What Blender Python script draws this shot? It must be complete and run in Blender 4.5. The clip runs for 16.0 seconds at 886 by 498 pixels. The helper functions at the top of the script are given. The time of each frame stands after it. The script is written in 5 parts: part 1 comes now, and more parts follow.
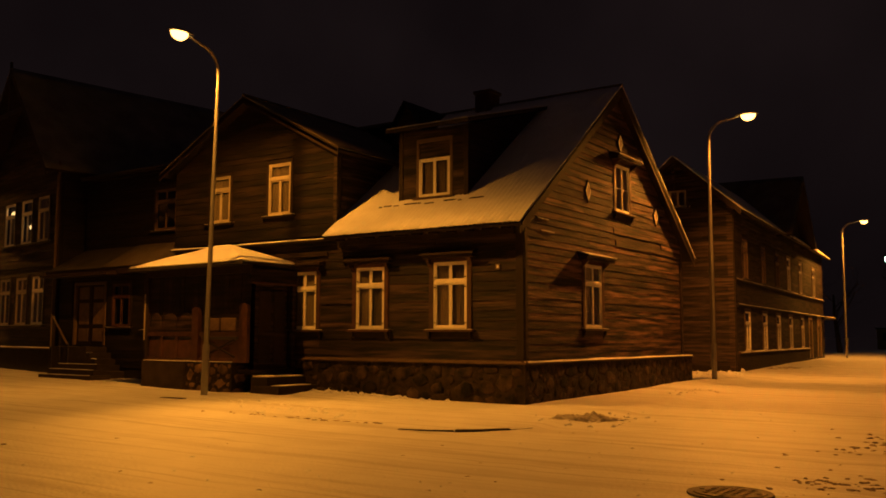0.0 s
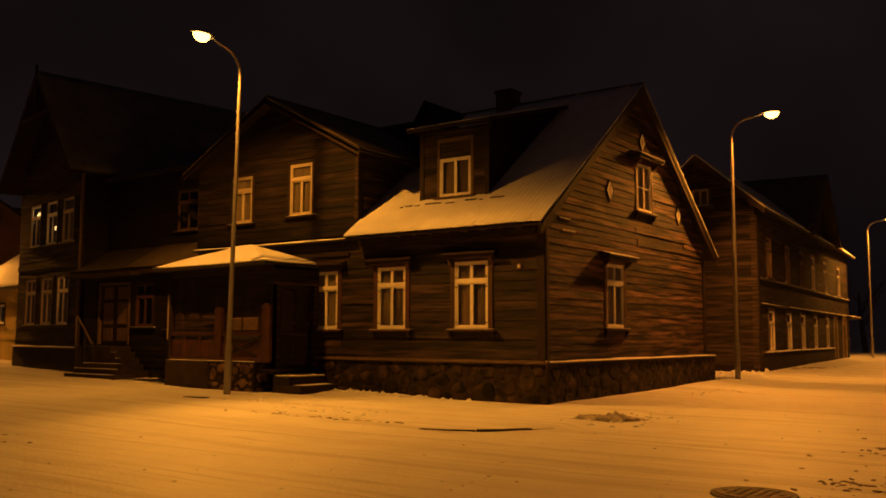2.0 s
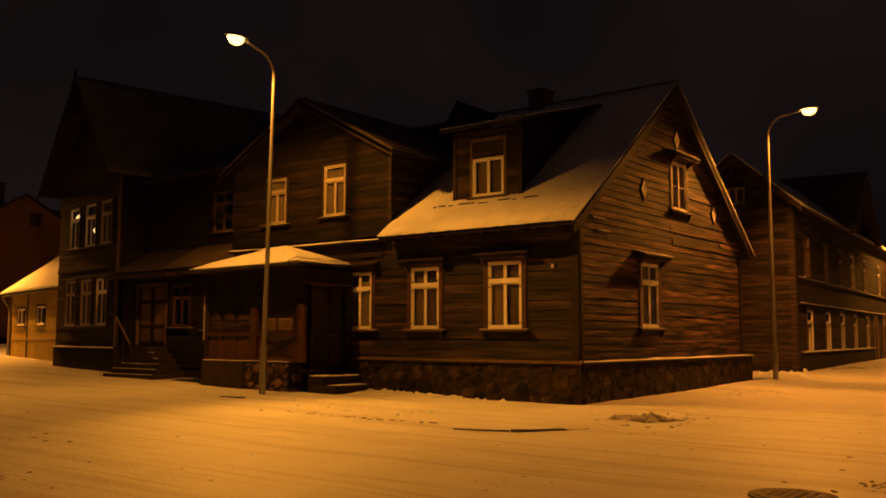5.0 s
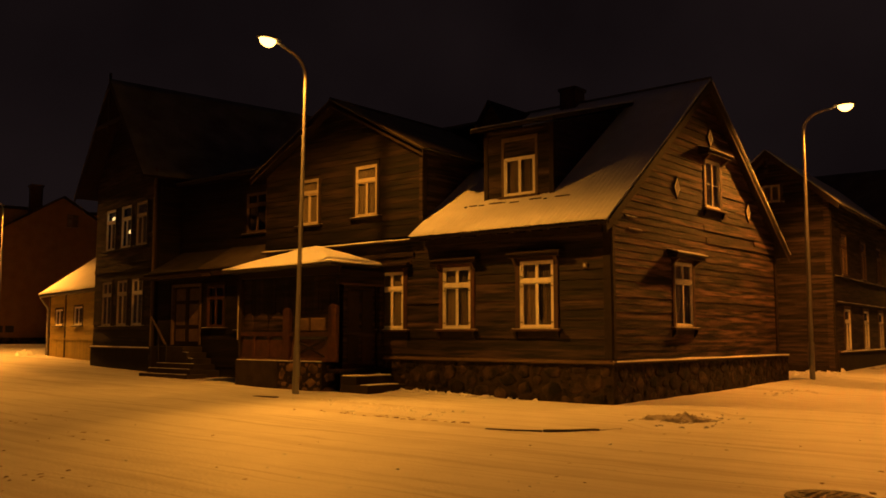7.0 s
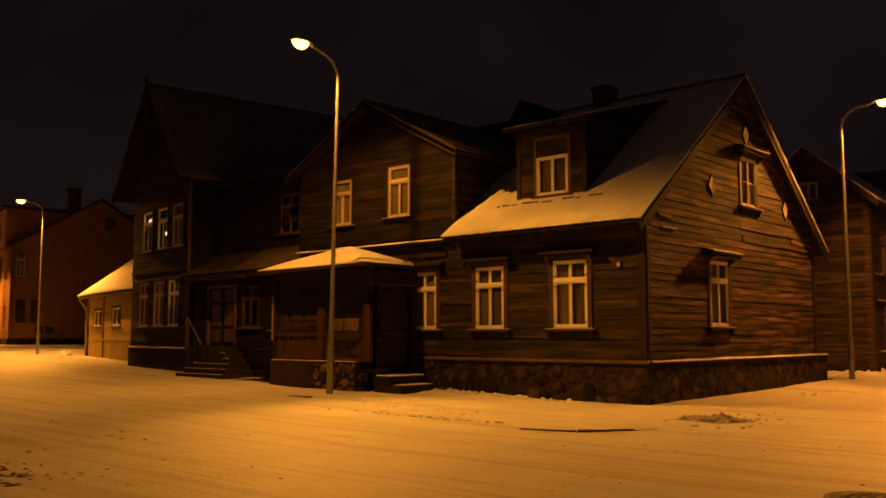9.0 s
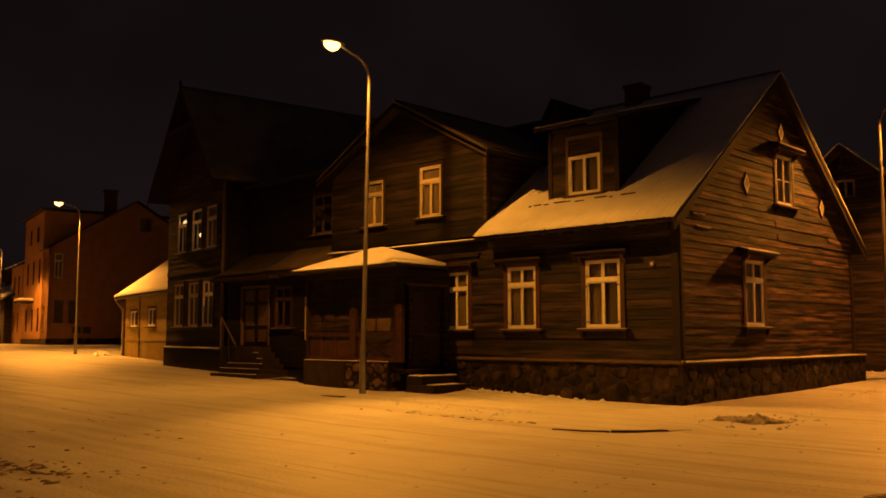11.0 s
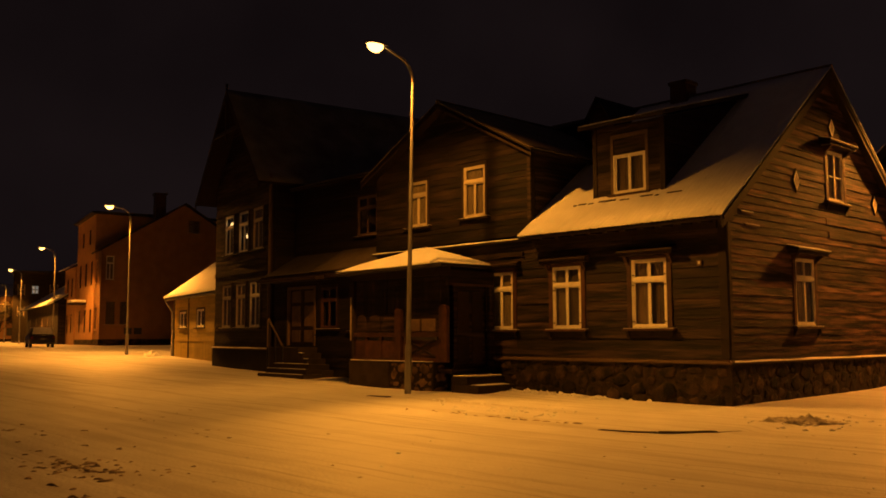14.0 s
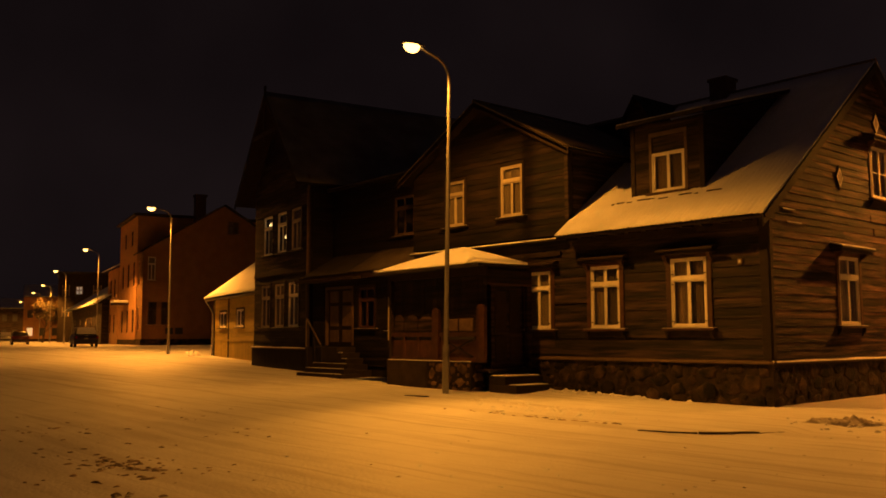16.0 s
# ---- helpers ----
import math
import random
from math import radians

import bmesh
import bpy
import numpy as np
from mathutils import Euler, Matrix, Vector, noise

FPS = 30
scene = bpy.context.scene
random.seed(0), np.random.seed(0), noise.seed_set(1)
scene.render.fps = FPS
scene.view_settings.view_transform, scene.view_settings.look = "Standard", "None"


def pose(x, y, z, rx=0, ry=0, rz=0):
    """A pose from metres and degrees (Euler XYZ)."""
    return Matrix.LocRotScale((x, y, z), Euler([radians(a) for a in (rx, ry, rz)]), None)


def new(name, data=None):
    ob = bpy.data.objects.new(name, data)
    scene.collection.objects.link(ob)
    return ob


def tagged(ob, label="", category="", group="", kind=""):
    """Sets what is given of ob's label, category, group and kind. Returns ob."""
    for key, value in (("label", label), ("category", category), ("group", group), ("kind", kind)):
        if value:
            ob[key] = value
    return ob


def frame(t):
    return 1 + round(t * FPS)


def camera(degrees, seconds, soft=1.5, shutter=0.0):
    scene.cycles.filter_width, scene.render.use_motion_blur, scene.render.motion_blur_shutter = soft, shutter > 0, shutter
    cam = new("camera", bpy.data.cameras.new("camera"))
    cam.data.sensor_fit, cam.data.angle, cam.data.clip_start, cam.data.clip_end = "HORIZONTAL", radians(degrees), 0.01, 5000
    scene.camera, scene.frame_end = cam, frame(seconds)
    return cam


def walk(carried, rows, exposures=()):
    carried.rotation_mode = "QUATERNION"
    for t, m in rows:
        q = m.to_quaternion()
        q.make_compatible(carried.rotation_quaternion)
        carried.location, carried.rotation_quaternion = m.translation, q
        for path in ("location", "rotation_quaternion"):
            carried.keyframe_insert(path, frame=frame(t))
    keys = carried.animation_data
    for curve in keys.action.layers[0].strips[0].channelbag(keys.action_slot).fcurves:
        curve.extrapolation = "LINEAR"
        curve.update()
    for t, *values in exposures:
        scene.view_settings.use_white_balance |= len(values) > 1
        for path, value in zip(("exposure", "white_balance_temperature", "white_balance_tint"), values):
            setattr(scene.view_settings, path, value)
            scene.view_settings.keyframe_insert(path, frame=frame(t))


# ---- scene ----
cam = camera(52.27, 16.0, soft=1.75)
EYE = (10.08, -17.87, 1.51)
# seconds, heading, tilt and lean of a camera that turns on a tripod
ROWS = [
    (0.0, 34.507, 5.554, 0.179),
    (0.5, 34.851, 5.540, 0.191),
    (1.0, 35.284, 5.534, 0.195),
    (1.5, 35.587, 5.532, 0.191),
    (2.0, 35.850, 5.531, 0.184),
    (2.5, 36.226, 5.536, 0.173),
    (3.0, 36.497, 5.534, 0.162),
    (3.5, 36.749, 5.534, 0.148),
    (4.0, 37.148, 5.531, 0.125),
    (6.5, 39.377, 5.527, 0.088),
    (7.0, 39.971, 5.516, 0.056),
    (7.5, 40.543, 5.522, 0.031),
    (8.0, 41.099, 5.525, 0.009),
    (8.5, 41.520, 5.521, -0.016),
    (9.0, 42.061, 5.514, -0.054),
    (11.5, 44.507, 5.524, -0.084),
    (12.0, 44.933, 5.528, -0.105),
    (12.5, 45.454, 5.527, -0.119),
    (13.0, 45.993, 5.528, -0.141),
    (13.5, 46.437, 5.532, -0.163),
    (14.0, 46.903, 5.536, -0.176),
    (14.5, 47.400, 5.537, -0.190),
    (15.0, 48.040, 5.538, -0.203),
    (15.5, 48.670, 5.537, -0.214),
    (16.0, 49.272, 5.528, -0.193),
]
walk(cam, [(t, pose(*EYE, 0, 0, yaw) @ pose(0, 0, 0, 90 + tilt, 0, 0) @ pose(0, 0, 0, 0, 0, lean)) for t, yaw, tilt, lean in ROWS])

import random
from math import sin, cos, tan, pi, radians, sqrt, atan2
import bmesh
from mathutils import noise

rng = random.Random(7)

# ---------------------------------------------------------------- light
world = bpy.data.worlds.new("night_sky")
scene.world = world
world.use_nodes = True
wn = world.node_tree
bg = wn.nodes["Background"]
bg.inputs["Strength"].default_value = 1.15
sky_map = wn.nodes.new("ShaderNodeTexCoord")
sky_noise = wn.nodes.new("ShaderNodeTexNoise")
sky_noise.inputs["Scale"].default_value = 2.2
sky_noise.inputs["Detail"].default_value = 4.0
sky_ramp = wn.nodes.new("ShaderNodeValToRGB")
sky_ramp.color_ramp.elements[0].position = 0.35
sky_ramp.color_ramp.elements[0].color = (0.0036, 0.0022, 0.0025, 1)
sky_ramp.color_ramp.elements[1].position = 0.75
sky_ramp.color_ramp.elements[1].color = (0.0095, 0.0058, 0.0060, 1)
wn.links.new(sky_map.outputs["Generated"], sky_noise.inputs["Vector"])
wn.links.new(sky_noise.outputs["Fac"], sky_ramp.inputs["Fac"])
wn.links.new(sky_ramp.outputs["Color"], bg.inputs["Color"])

SODIUM = (1.0, 0.343, 0.034)
LAMP_W = 3600.0


# ---------------------------------------------------------------- materials
def material(name, base, rough=0.8, metal=0.0, vary=0.25, scale=6.0, stretch=(1, 1, 1), bump=0.3, fine=60.0, second=None, second_at=0.62, island=False, coat=0.0, gloss=0.5, low=0.3):
    m = bpy.data.materials.new(name)
    m.use_nodes = True
    n, l = m.node_tree.nodes, m.node_tree.links
    b = n["Principled BSDF"]
    b.inputs["Roughness"].default_value = rough
    b.inputs["Metallic"].default_value = metal
    b.inputs["Coat Weight"].default_value = coat
    b.inputs["Specular IOR Level"].default_value = gloss
    tc, mp = n.new("ShaderNodeTexCoord"), n.new("ShaderNodeMapping")
    mp.inputs["Scale"].default_value = stretch
    l.new(tc.outputs["Object"], mp.inputs["Vector"])
    big, small = n.new("ShaderNodeTexNoise"), n.new("ShaderNodeTexNoise")
    big.inputs["Scale"].default_value, big.inputs["Detail"].default_value = scale, 5.0
    small.inputs["Scale"].default_value, small.inputs["Detail"].default_value = fine, 3.0
    for t in (big, small):
        l.new(mp.outputs["Vector"], t.inputs["Vector"])
    info = n.new("ShaderNodeNewGeometry" if island else "ShaderNodeObjectInfo")
    rnd = info.outputs["Random Per Island" if island else "Random"]
    ramp = n.new("ShaderNodeValToRGB")
    ramp.color_ramp.elements[0].position, ramp.color_ramp.elements[1].position = low, second_at + 0.12
    ramp.color_ramp.elements[0].color = (*[c * (1 - vary) for c in base], 1)
    ramp.color_ramp.elements[1].color = (*(second or [min(1, c * (1 + vary)) for c in base]), 1)
    l.new(big.outputs["Fac"], ramp.inputs["Fac"])
    hsv = n.new("ShaderNodeHueSaturation")
    mr = n.new("ShaderNodeMapRange")
    mr.inputs["To Min"].default_value, mr.inputs["To Max"].default_value = 1 - vary, 1 + vary
    l.new(rnd, mr.inputs["Value"])
    mix = n.new("ShaderNodeMath")
    mix.operation = "MULTIPLY"
    mr2 = n.new("ShaderNodeMapRange")
    mr2.inputs["To Min"].default_value, mr2.inputs["To Max"].default_value = 1 - vary * 0.7, 1 + vary * 0.7
    l.new(small.outputs["Fac"], mr2.inputs["Value"])
    l.new(mr.outputs["Result"], mix.inputs[0])
    l.new(mr2.outputs["Result"], mix.inputs[1])
    l.new(mix.outputs["Value"], hsv.inputs["Value"])
    l.new(ramp.outputs["Color"], hsv.inputs["Color"])
    l.new(hsv.outputs["Color"], b.inputs["Base Color"])
    if bump:
        bp = n.new("ShaderNodeBump")
        bp.inputs["Strength"].default_value, bp.inputs["Distance"].default_value = bump, 0.02
        add = n.new("ShaderNodeMath")
        l.new(big.outputs["Fac"], add.inputs[0])
        l.new(small.outputs["Fac"], add.inputs[1])
        l.new(add.outputs["Value"], bp.inputs["Height"])
        l.new(bp.outputs["Normal"], b.inputs["Normal"])
    return m


def glow(name, colour, strength):
    m = bpy.data.materials.new(name)
    m.use_nodes = True
    b = m.node_tree.nodes["Principled BSDF"]
    b.inputs["Base Color"].default_value = (*colour, 1)
    b.inputs["Emission Color"].default_value = (*colour, 1)
    b.inputs["Emission Strength"].default_value = strength
    return m


def glass_material():
    m = bpy.data.materials.new("window_glass")
    m.use_nodes = True
    n, l = m.node_tree.nodes, m.node_tree.links
    out = n["Material Output"]
    tr, gl, mx, fr = n.new("ShaderNodeBsdfTransparent"), n.new("ShaderNodeBsdfGlossy"), n.new("ShaderNodeMixShader"), n.new("ShaderNodeLayerWeight")
    gl.inputs["Roughness"].default_value = 0.05
    tr.inputs["Color"].default_value = (0.93, 0.94, 0.92, 1)
    fr.inputs["Blend"].default_value = 0.5
    pw, ml = n.new("ShaderNodeMath"), n.new("ShaderNodeMath")
    pw.operation, ml.operation = "POWER", "MULTIPLY_ADD"
    pw.inputs[1].default_value, ml.inputs[1].default_value, ml.inputs[2].default_value = 4.0, 0.7, 0.03
    l.new(fr.outputs["Facing"], pw.inputs[0])
    l.new(pw.outputs["Value"], ml.inputs[0])
    l.new(ml.outputs["Value"], mx.inputs["Fac"])
    l.new(tr.outputs["BSDF"], mx.inputs[1])
    l.new(gl.outputs["BSDF"], mx.inputs[2])
    l.new(mx.outputs["Shader"], out.inputs["Surface"])
    return m


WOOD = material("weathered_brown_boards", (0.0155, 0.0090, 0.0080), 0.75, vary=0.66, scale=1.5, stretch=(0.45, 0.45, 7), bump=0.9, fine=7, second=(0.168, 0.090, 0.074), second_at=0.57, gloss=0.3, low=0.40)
# a darker brown than the gable boards
WOOD_DARK = material("dark_brown_boards", (0.0085, 0.0054, 0.0050), 0.72, vary=0.65, scale=1.6, stretch=(0.45, 0.45, 6), bump=0.9, fine=7, second=(0.062, 0.037, 0.033), second_at=0.58, gloss=0.3, low=0.40)
# near-black boards for the wing and the far house's side wall
WOOD_BLACK = material("near_black_boards", (0.006, 0.0042, 0.0034), 0.8, vary=0.5, scale=1.6, stretch=(0.45, 0.45, 6), bump=0.5, fine=34, second=(0.022, 0.014, 0.010), second_at=0.70, gloss=0.3)
# very dark brown boards for the cross gable and the veranda's upper boarding
WOOD_DEEP = material("deep_brown_boards", (0.0065, 0.0038, 0.0029), 0.8, vary=0.6, scale=1.2, stretch=(0.6, 0.6, 5), bump=0.8, fine=7, second=(0.030, 0.0175, 0.015), second_at=0.60, gloss=0.3, low=0.38)
DOOR_PANEL = material("faded_brown_door_paint", (0.115, 0.072, 0.046), 0.7, vary=0.25, scale=6, bump=0.3)
WOOD_GREY = material("grey_weathered_boards", (0.015, 0.0090, 0.0078), 0.8, vary=0.6, scale=1.6, stretch=(0.45, 0.45, 6), bump=0.8, fine=7, second=(0.060, 0.039, 0.034), second_at=0.60, gloss=0.3, low=0.38)
BACKING = material("log_wall_behind_boards", (0.014, 0.010, 0.007), 0.9, vary=0.3, scale=3, gloss=0.3)
TRIM = material("red_brown_painted_trim", (0.062, 0.023, 0.013), 0.6, vary=0.35, scale=5, bump=0.3, fine=40)
TRIM_DARK = material("dark_brown_trim", (0.020, 0.011, 0.008), 0.7, vary=0.35, scale=5, bump=0.3, fine=40, gloss=0.3)
WHITE = material("white_window_paint", (0.74, 0.70, 0.62), 0.5, vary=0.10, scale=7, bump=0.25, fine=70)
CREAM = material("yellowed_window_paint", (0.36, 0.28, 0.19), 0.6, vary=0.22, scale=7, bump=0.25, fine=70)
NET = material("dull_net_curtain", (0.20, 0.155, 0.11), 0.9, vary=0.32, scale=3, stretch=(14, 14, 0.6), bump=0.6, fine=20)
CURTAIN = material("pale_curtain", (0.42, 0.35, 0.27), 0.9, vary=0.25, scale=3, stretch=(14, 14, 0.6), bump=0.6, fine=20)
ROOM = material("dim_room_wall", (0.16, 0.12, 0.09), 0.9, vary=0.2, scale=1.5, bump=0.0)
OLD_WHITE = material("dulled_white_window_paint", (0.40, 0.34, 0.26), 0.6, vary=0.15, scale=7, bump=0.25, fine=70)
GLASS = glass_material()
SNOW = material("packed_snow", (0.74, 0.75, 0.78), 0.62, vary=0.08, scale=1.3, bump=0.55, fine=26)
def street_snow():
    """Packed snow with long faint wheel streaks and trodden, dirtier patches."""
    m = material("street_snow", (0.70, 0.70, 0.72), 0.6, vary=0.07, scale=1.1, bump=0.6, fine=18)
    n, l = m.node_tree.nodes, m.node_tree.links
    b = n["Principled BSDF"]
    src = b.inputs["Base Color"].links[0].from_socket
    tc = n.new("ShaderNodeTexCoord")

    def streak(turn, scale, lo, hi):
        mp, t, r = n.new("ShaderNodeMapping"), n.new("ShaderNodeTexNoise"), n.new("ShaderNodeMapRange")
        mp.inputs["Rotation"].default_value = (0, 0, radians(turn))
        mp.inputs["Scale"].default_value = scale
        t.inputs["Scale"].default_value, t.inputs["Detail"].default_value, t.inputs["Distortion"].default_value = 1.0, 6.0, 0.4
        r.inputs["From Min"].default_value, r.inputs["From Max"].default_value = lo, hi
        r.inputs["To Min"].default_value, r.inputs["To Max"].default_value = 0.0, 1.0
        l.new(tc.outputs["Object"], mp.inputs["Vector"])
        l.new(mp.outputs["Vector"], t.inputs["Vector"])
        l.new(t.outputs["Fac"], r.inputs["Value"])
        return r.outputs["Result"]

    fine_tracks, tracks, trodden, speck = streak(-11, (0.16, 6.5, 1), 0.55, 0.74), streak(-14, (0.09, 1.9, 1), 0.51, 0.72), streak(0, (0.55, 0.55, 1), 0.56, 0.80), streak(20, (5.0, 5.0, 1), 0.60, 0.74)
    prod = n.new("ShaderNodeMath")
    prod.operation = "MULTIPLY"
    l.new(trodden, prod.inputs[0])
    l.new(speck, prod.inputs[1])
    total = n.new("ShaderNodeMath")
    total.operation, total.use_clamp = "MAXIMUM", True
    both = n.new("ShaderNodeMath")
    both.operation = "MAXIMUM"
    l.new(tracks, both.inputs[0])
    l.new(fine_tracks, both.inputs[1])
    l.new(both.outputs["Value"], total.inputs[0])
    l.new(prod.outputs["Value"], total.inputs[1])
    scaled = n.new("ShaderNodeMath")
    scaled.operation = "MULTIPLY"
    scaled.inputs[1].default_value = 0.55
    l.new(total.outputs["Value"], scaled.inputs[0])
    mx = n.new("ShaderNodeMix")
    mx.data_type = "RGBA"
    l.new(scaled.outputs["Value"], mx.inputs[0])
    l.new(src, mx.inputs[6])
    mx.inputs[7].default_value = (0.30, 0.27, 0.24, 1)
    l.new(mx.outputs[2], b.inputs["Base Color"])
    return m


STREET_SNOW = street_snow()
ROOF_SNOW = material("roof_snow", (0.76, 0.76, 0.78), 0.7, vary=0.07, scale=2.0, bump=0.4, fine=22)
# snow darkened for roofs above the lamps' reach; on the wing simply thin
THIN_SNOW = material("thin_dimmed_snow", (0.13, 0.105, 0.085), 0.8, vary=0.35, scale=1.4, bump=0.4, fine=22, gloss=0.3)
# middle tone for the far roof, its dimness put into the colour
HALF_SNOW = material("half_dimmed_snow", (0.27, 0.25, 0.235), 0.8, vary=0.4, scale=1.1, bump=0.4, fine=22, gloss=0.3)
ROOF = material("corrugated_roof_sheet", (0.036, 0.030, 0.027), 0.85, vary=0.3, scale=2, bump=0.3, fine=30, gloss=0.3)
STONE = material("rubble_field_stone", (0.012, 0.0082, 0.006), 0.85, vary=0.65, scale=3, bump=1.0, fine=18, second=(0.075, 0.046, 0.028), second_at=0.58, gloss=0.3, low=0.40)
# paler stone that carries the lamplight on the veranda's right base
PALE_STONE = material("pale_lit_rubble", (0.07, 0.045, 0.027), 0.85, vary=0.5, scale=4, bump=1.0, fine=18, second=(0.23, 0.145, 0.082), second_at=0.70, gloss=0.3)
MORTAR = material("dark_lime_mortar", (0.015, 0.0105, 0.008), 0.95, vary=0.5, scale=4, bump=1.0, fine=30, second=(0.04, 0.027, 0.018), second_at=0.72, gloss=0.3)
CONCRETE = material("rough_concrete", (0.026, 0.018, 0.013), 0.9, vary=0.35, scale=3, bump=0.6, fine=40, gloss=0.3)
RENDERING = material("stained_cement_facing", (0.062, 0.042, 0.028), 0.9, vary=0.4, scale=3, bump=0.7, fine=35, gloss=0.3)
BRICK = material("chimney_brick", (0.07, 0.042, 0.034), 0.9, vary=0.3, scale=4, bump=0.6, fine=30)
STEEL = material("galvanised_steel", (0.27, 0.26, 0.255), 0.45, 0.5, vary=0.12, scale=5, bump=0.1, fine=60)
HOUSING = material("grey_lamp_housing", (0.22, 0.21, 0.20), 0.5, 0.3, vary=0.1, bump=0.05)
LENS = glow("sodium_lamp_lens", (1.0, 0.52, 0.115), 7.0)
YELLOW = material("yellow_painted_boards", (0.31, 0.225, 0.024), 0.7, vary=0.18, scale=3, stretch=(0.4, 0.4, 4), bump=0.4, fine=40)
PLASTER = material("orange_plaster", (0.29, 0.155, 0.065), 0.9, vary=0.14, scale=1.2, bump=0.4, fine=30)
PLASTER_PALE = material("pale_orange_plaster", (0.46, 0.25, 0.11), 0.9, vary=0.14, scale=1.2, bump=0.4, fine=30)
IRON = material("cast_iron", (0.035, 0.03, 0.028), 0.6, 0.6, vary=0.3, scale=12, bump=0.6, fine=50)
ASPHALT = material("wet_asphalt_patch", (0.035, 0.03, 0.027), 0.6, vary=0.4, scale=8, bump=0.7, fine=50)
PANE_GLINT = glow("pane_glint_glow", (1.0, 0.62, 0.24), 2.2)
FACE_WHITE = material("enamel_plate", (0.7, 0.7, 0.68), 0.35, vary=0.05, bump=0.0)
INK = material("dark_print", (0.03, 0.03, 0.035), 0.5, vary=0.05, bump=0.0)


# ---------------------------------------------------------------- helpers
def thing(name, label, category, kind="", group="", at=None):
    ob = new(name)
    ob.empty_display_size = 0.2
    if at is not None:
        ob.matrix_world = at
    return tagged(ob, label, category, group, kind)


def mesh_of(name, bm, mat):
    me = bpy.data.meshes.new(name)
    bmesh.ops.recalc_face_normals(bm, faces=bm.faces)
    bm.to_mesh(me)
    bm.free()
    for m in (mat if isinstance(mat, (list, tuple)) else [mat]):
        me.materials.append(m)
    return me


def part(name, bm, mat, parent, label="", smooth=False):
    ob = new(name, mesh_of(name, bm, mat))
    if smooth:
        for p in ob.data.polygons:
            p.use_smooth = True
    ob.parent = parent
    if label:
        ob["label"] = label
    return ob


def solo(name, bm, mat, label, category, kind="", group="", smooth=False):
    ob = new(name, mesh_of(name, bm, mat))
    if smooth:
        for p in ob.data.polygons:
            p.use_smooth = True
    return tagged(ob, label, category, group, kind)


def hexa(bm, pts):
    """Eight corners: four of the near end in order, then four of the far end."""
    v = [bm.verts.new(p) for p in pts]
    for f in ((0, 1, 2, 3), (7, 6, 5, 4), (0, 4, 5, 1), (1, 5, 6, 2), (2, 6, 7, 3), (3, 7, 4, 0)):
        bm.faces.new([v[i] for i in f])
    return v


def box(bm, x0, x1, y0, y1, z0, z1):
    return hexa(bm, [(x0, y0, z0), (x1, y0, z0), (x1, y0, z1), (x0, y0, z1), (x0, y1, z0), (x1, y1, z0), (x1, y1, z1), (x0, y1, z1)])


def soft_box(bm, x0, x1, y0, y1, z0, z1, r=0.01):
    v = box(bm, x0, x1, y0, y1, z0, z1)
    edges = {e for p in v for e in p.link_edges}
    bmesh.ops.bevel(bm, geom=list(edges), offset=r, segments=1, affect="EDGES")


def boxed(r, *boxes):
    bm = bmesh.new()
    for b in boxes:
        soft_box(bm, *b, r) if r else box(bm, *b)
    return bm


def put(bm, m):
    bmesh.ops.transform(bm, matrix=m, verts=bm.verts)
    return bm


def tube(bm, path, radii, sides=10):
    rings = []
    for i, p in enumerate(path):
        p = Vector(p)
        d = (Vector(path[min(i + 1, len(path) - 1)]) - Vector(path[max(i - 1, 0)])).normalized()
        a = d.orthogonal().normalized() if not rings else (side - d * side.dot(d)).normalized()
        side, b = a, d.cross(a)
        r = radii[i] if isinstance(radii, (list, tuple)) else radii
        rings.append([bm.verts.new(p + (a * cos(k * 2 * pi / sides) + b * sin(k * 2 * pi / sides)) * r) for k in range(sides)])
    for r0, r1 in zip(rings, rings[1:]):
        for k in range(sides):
            bm.faces.new((r0[k], r0[(k + 1) % sides], r1[(k + 1) % sides], r1[k]))
    bm.faces.new(list(reversed(rings[0])))
    bm.faces.new(rings[-1])
    return bm


FACADE = Matrix.Identity(4)                       # wall frames: x along the wall, y into the house, z up
def side_frame(x, y):
    """A wall that faces +x: its own x runs along world y, its depth towards -x."""
    return Matrix.Translation((x, y, 0)) @ Matrix.Rotation(radians(90), 4, "Z")


def wall_cells(u0, u1, z0, top, holes, knots=()):
    """Cells of a wall with openings: (ua, ub, za, zb left, zb right)."""
    us = sorted({u0, u1, *knots, *[h[0] for h in holes], *[h[1] for h in holes]})
    for a, b in zip(us, us[1:]):
        if b - a < 1e-4:
            continue
        c, mid = z0, (a + b) / 2
        for h in sorted([h for h in holes if h[0] < mid < h[1]], key=lambda h: h[2]):
            yield a, b, c, h[2], h[2]
            c = h[3]
        yield a, b, c, top(a), top(b)


def wall(name, m, u0, u1, z0, top, holes, thick, mat, parent, knots=(), label=""):
    bm = bmesh.new()
    for a, b, c, ta, tb in wall_cells(u0, u1, z0, top, holes, knots):
        hexa(bm, [(a, 0, c), (b, 0, c), (b, 0, tb), (a, 0, ta), (a, thick, c), (b, thick, c), (b, thick, tb), (a, thick, ta)])
    bmesh.ops.remove_doubles(bm, verts=bm.verts, dist=1e-4)
    return part(name, put(bm, m), mat, parent, label)


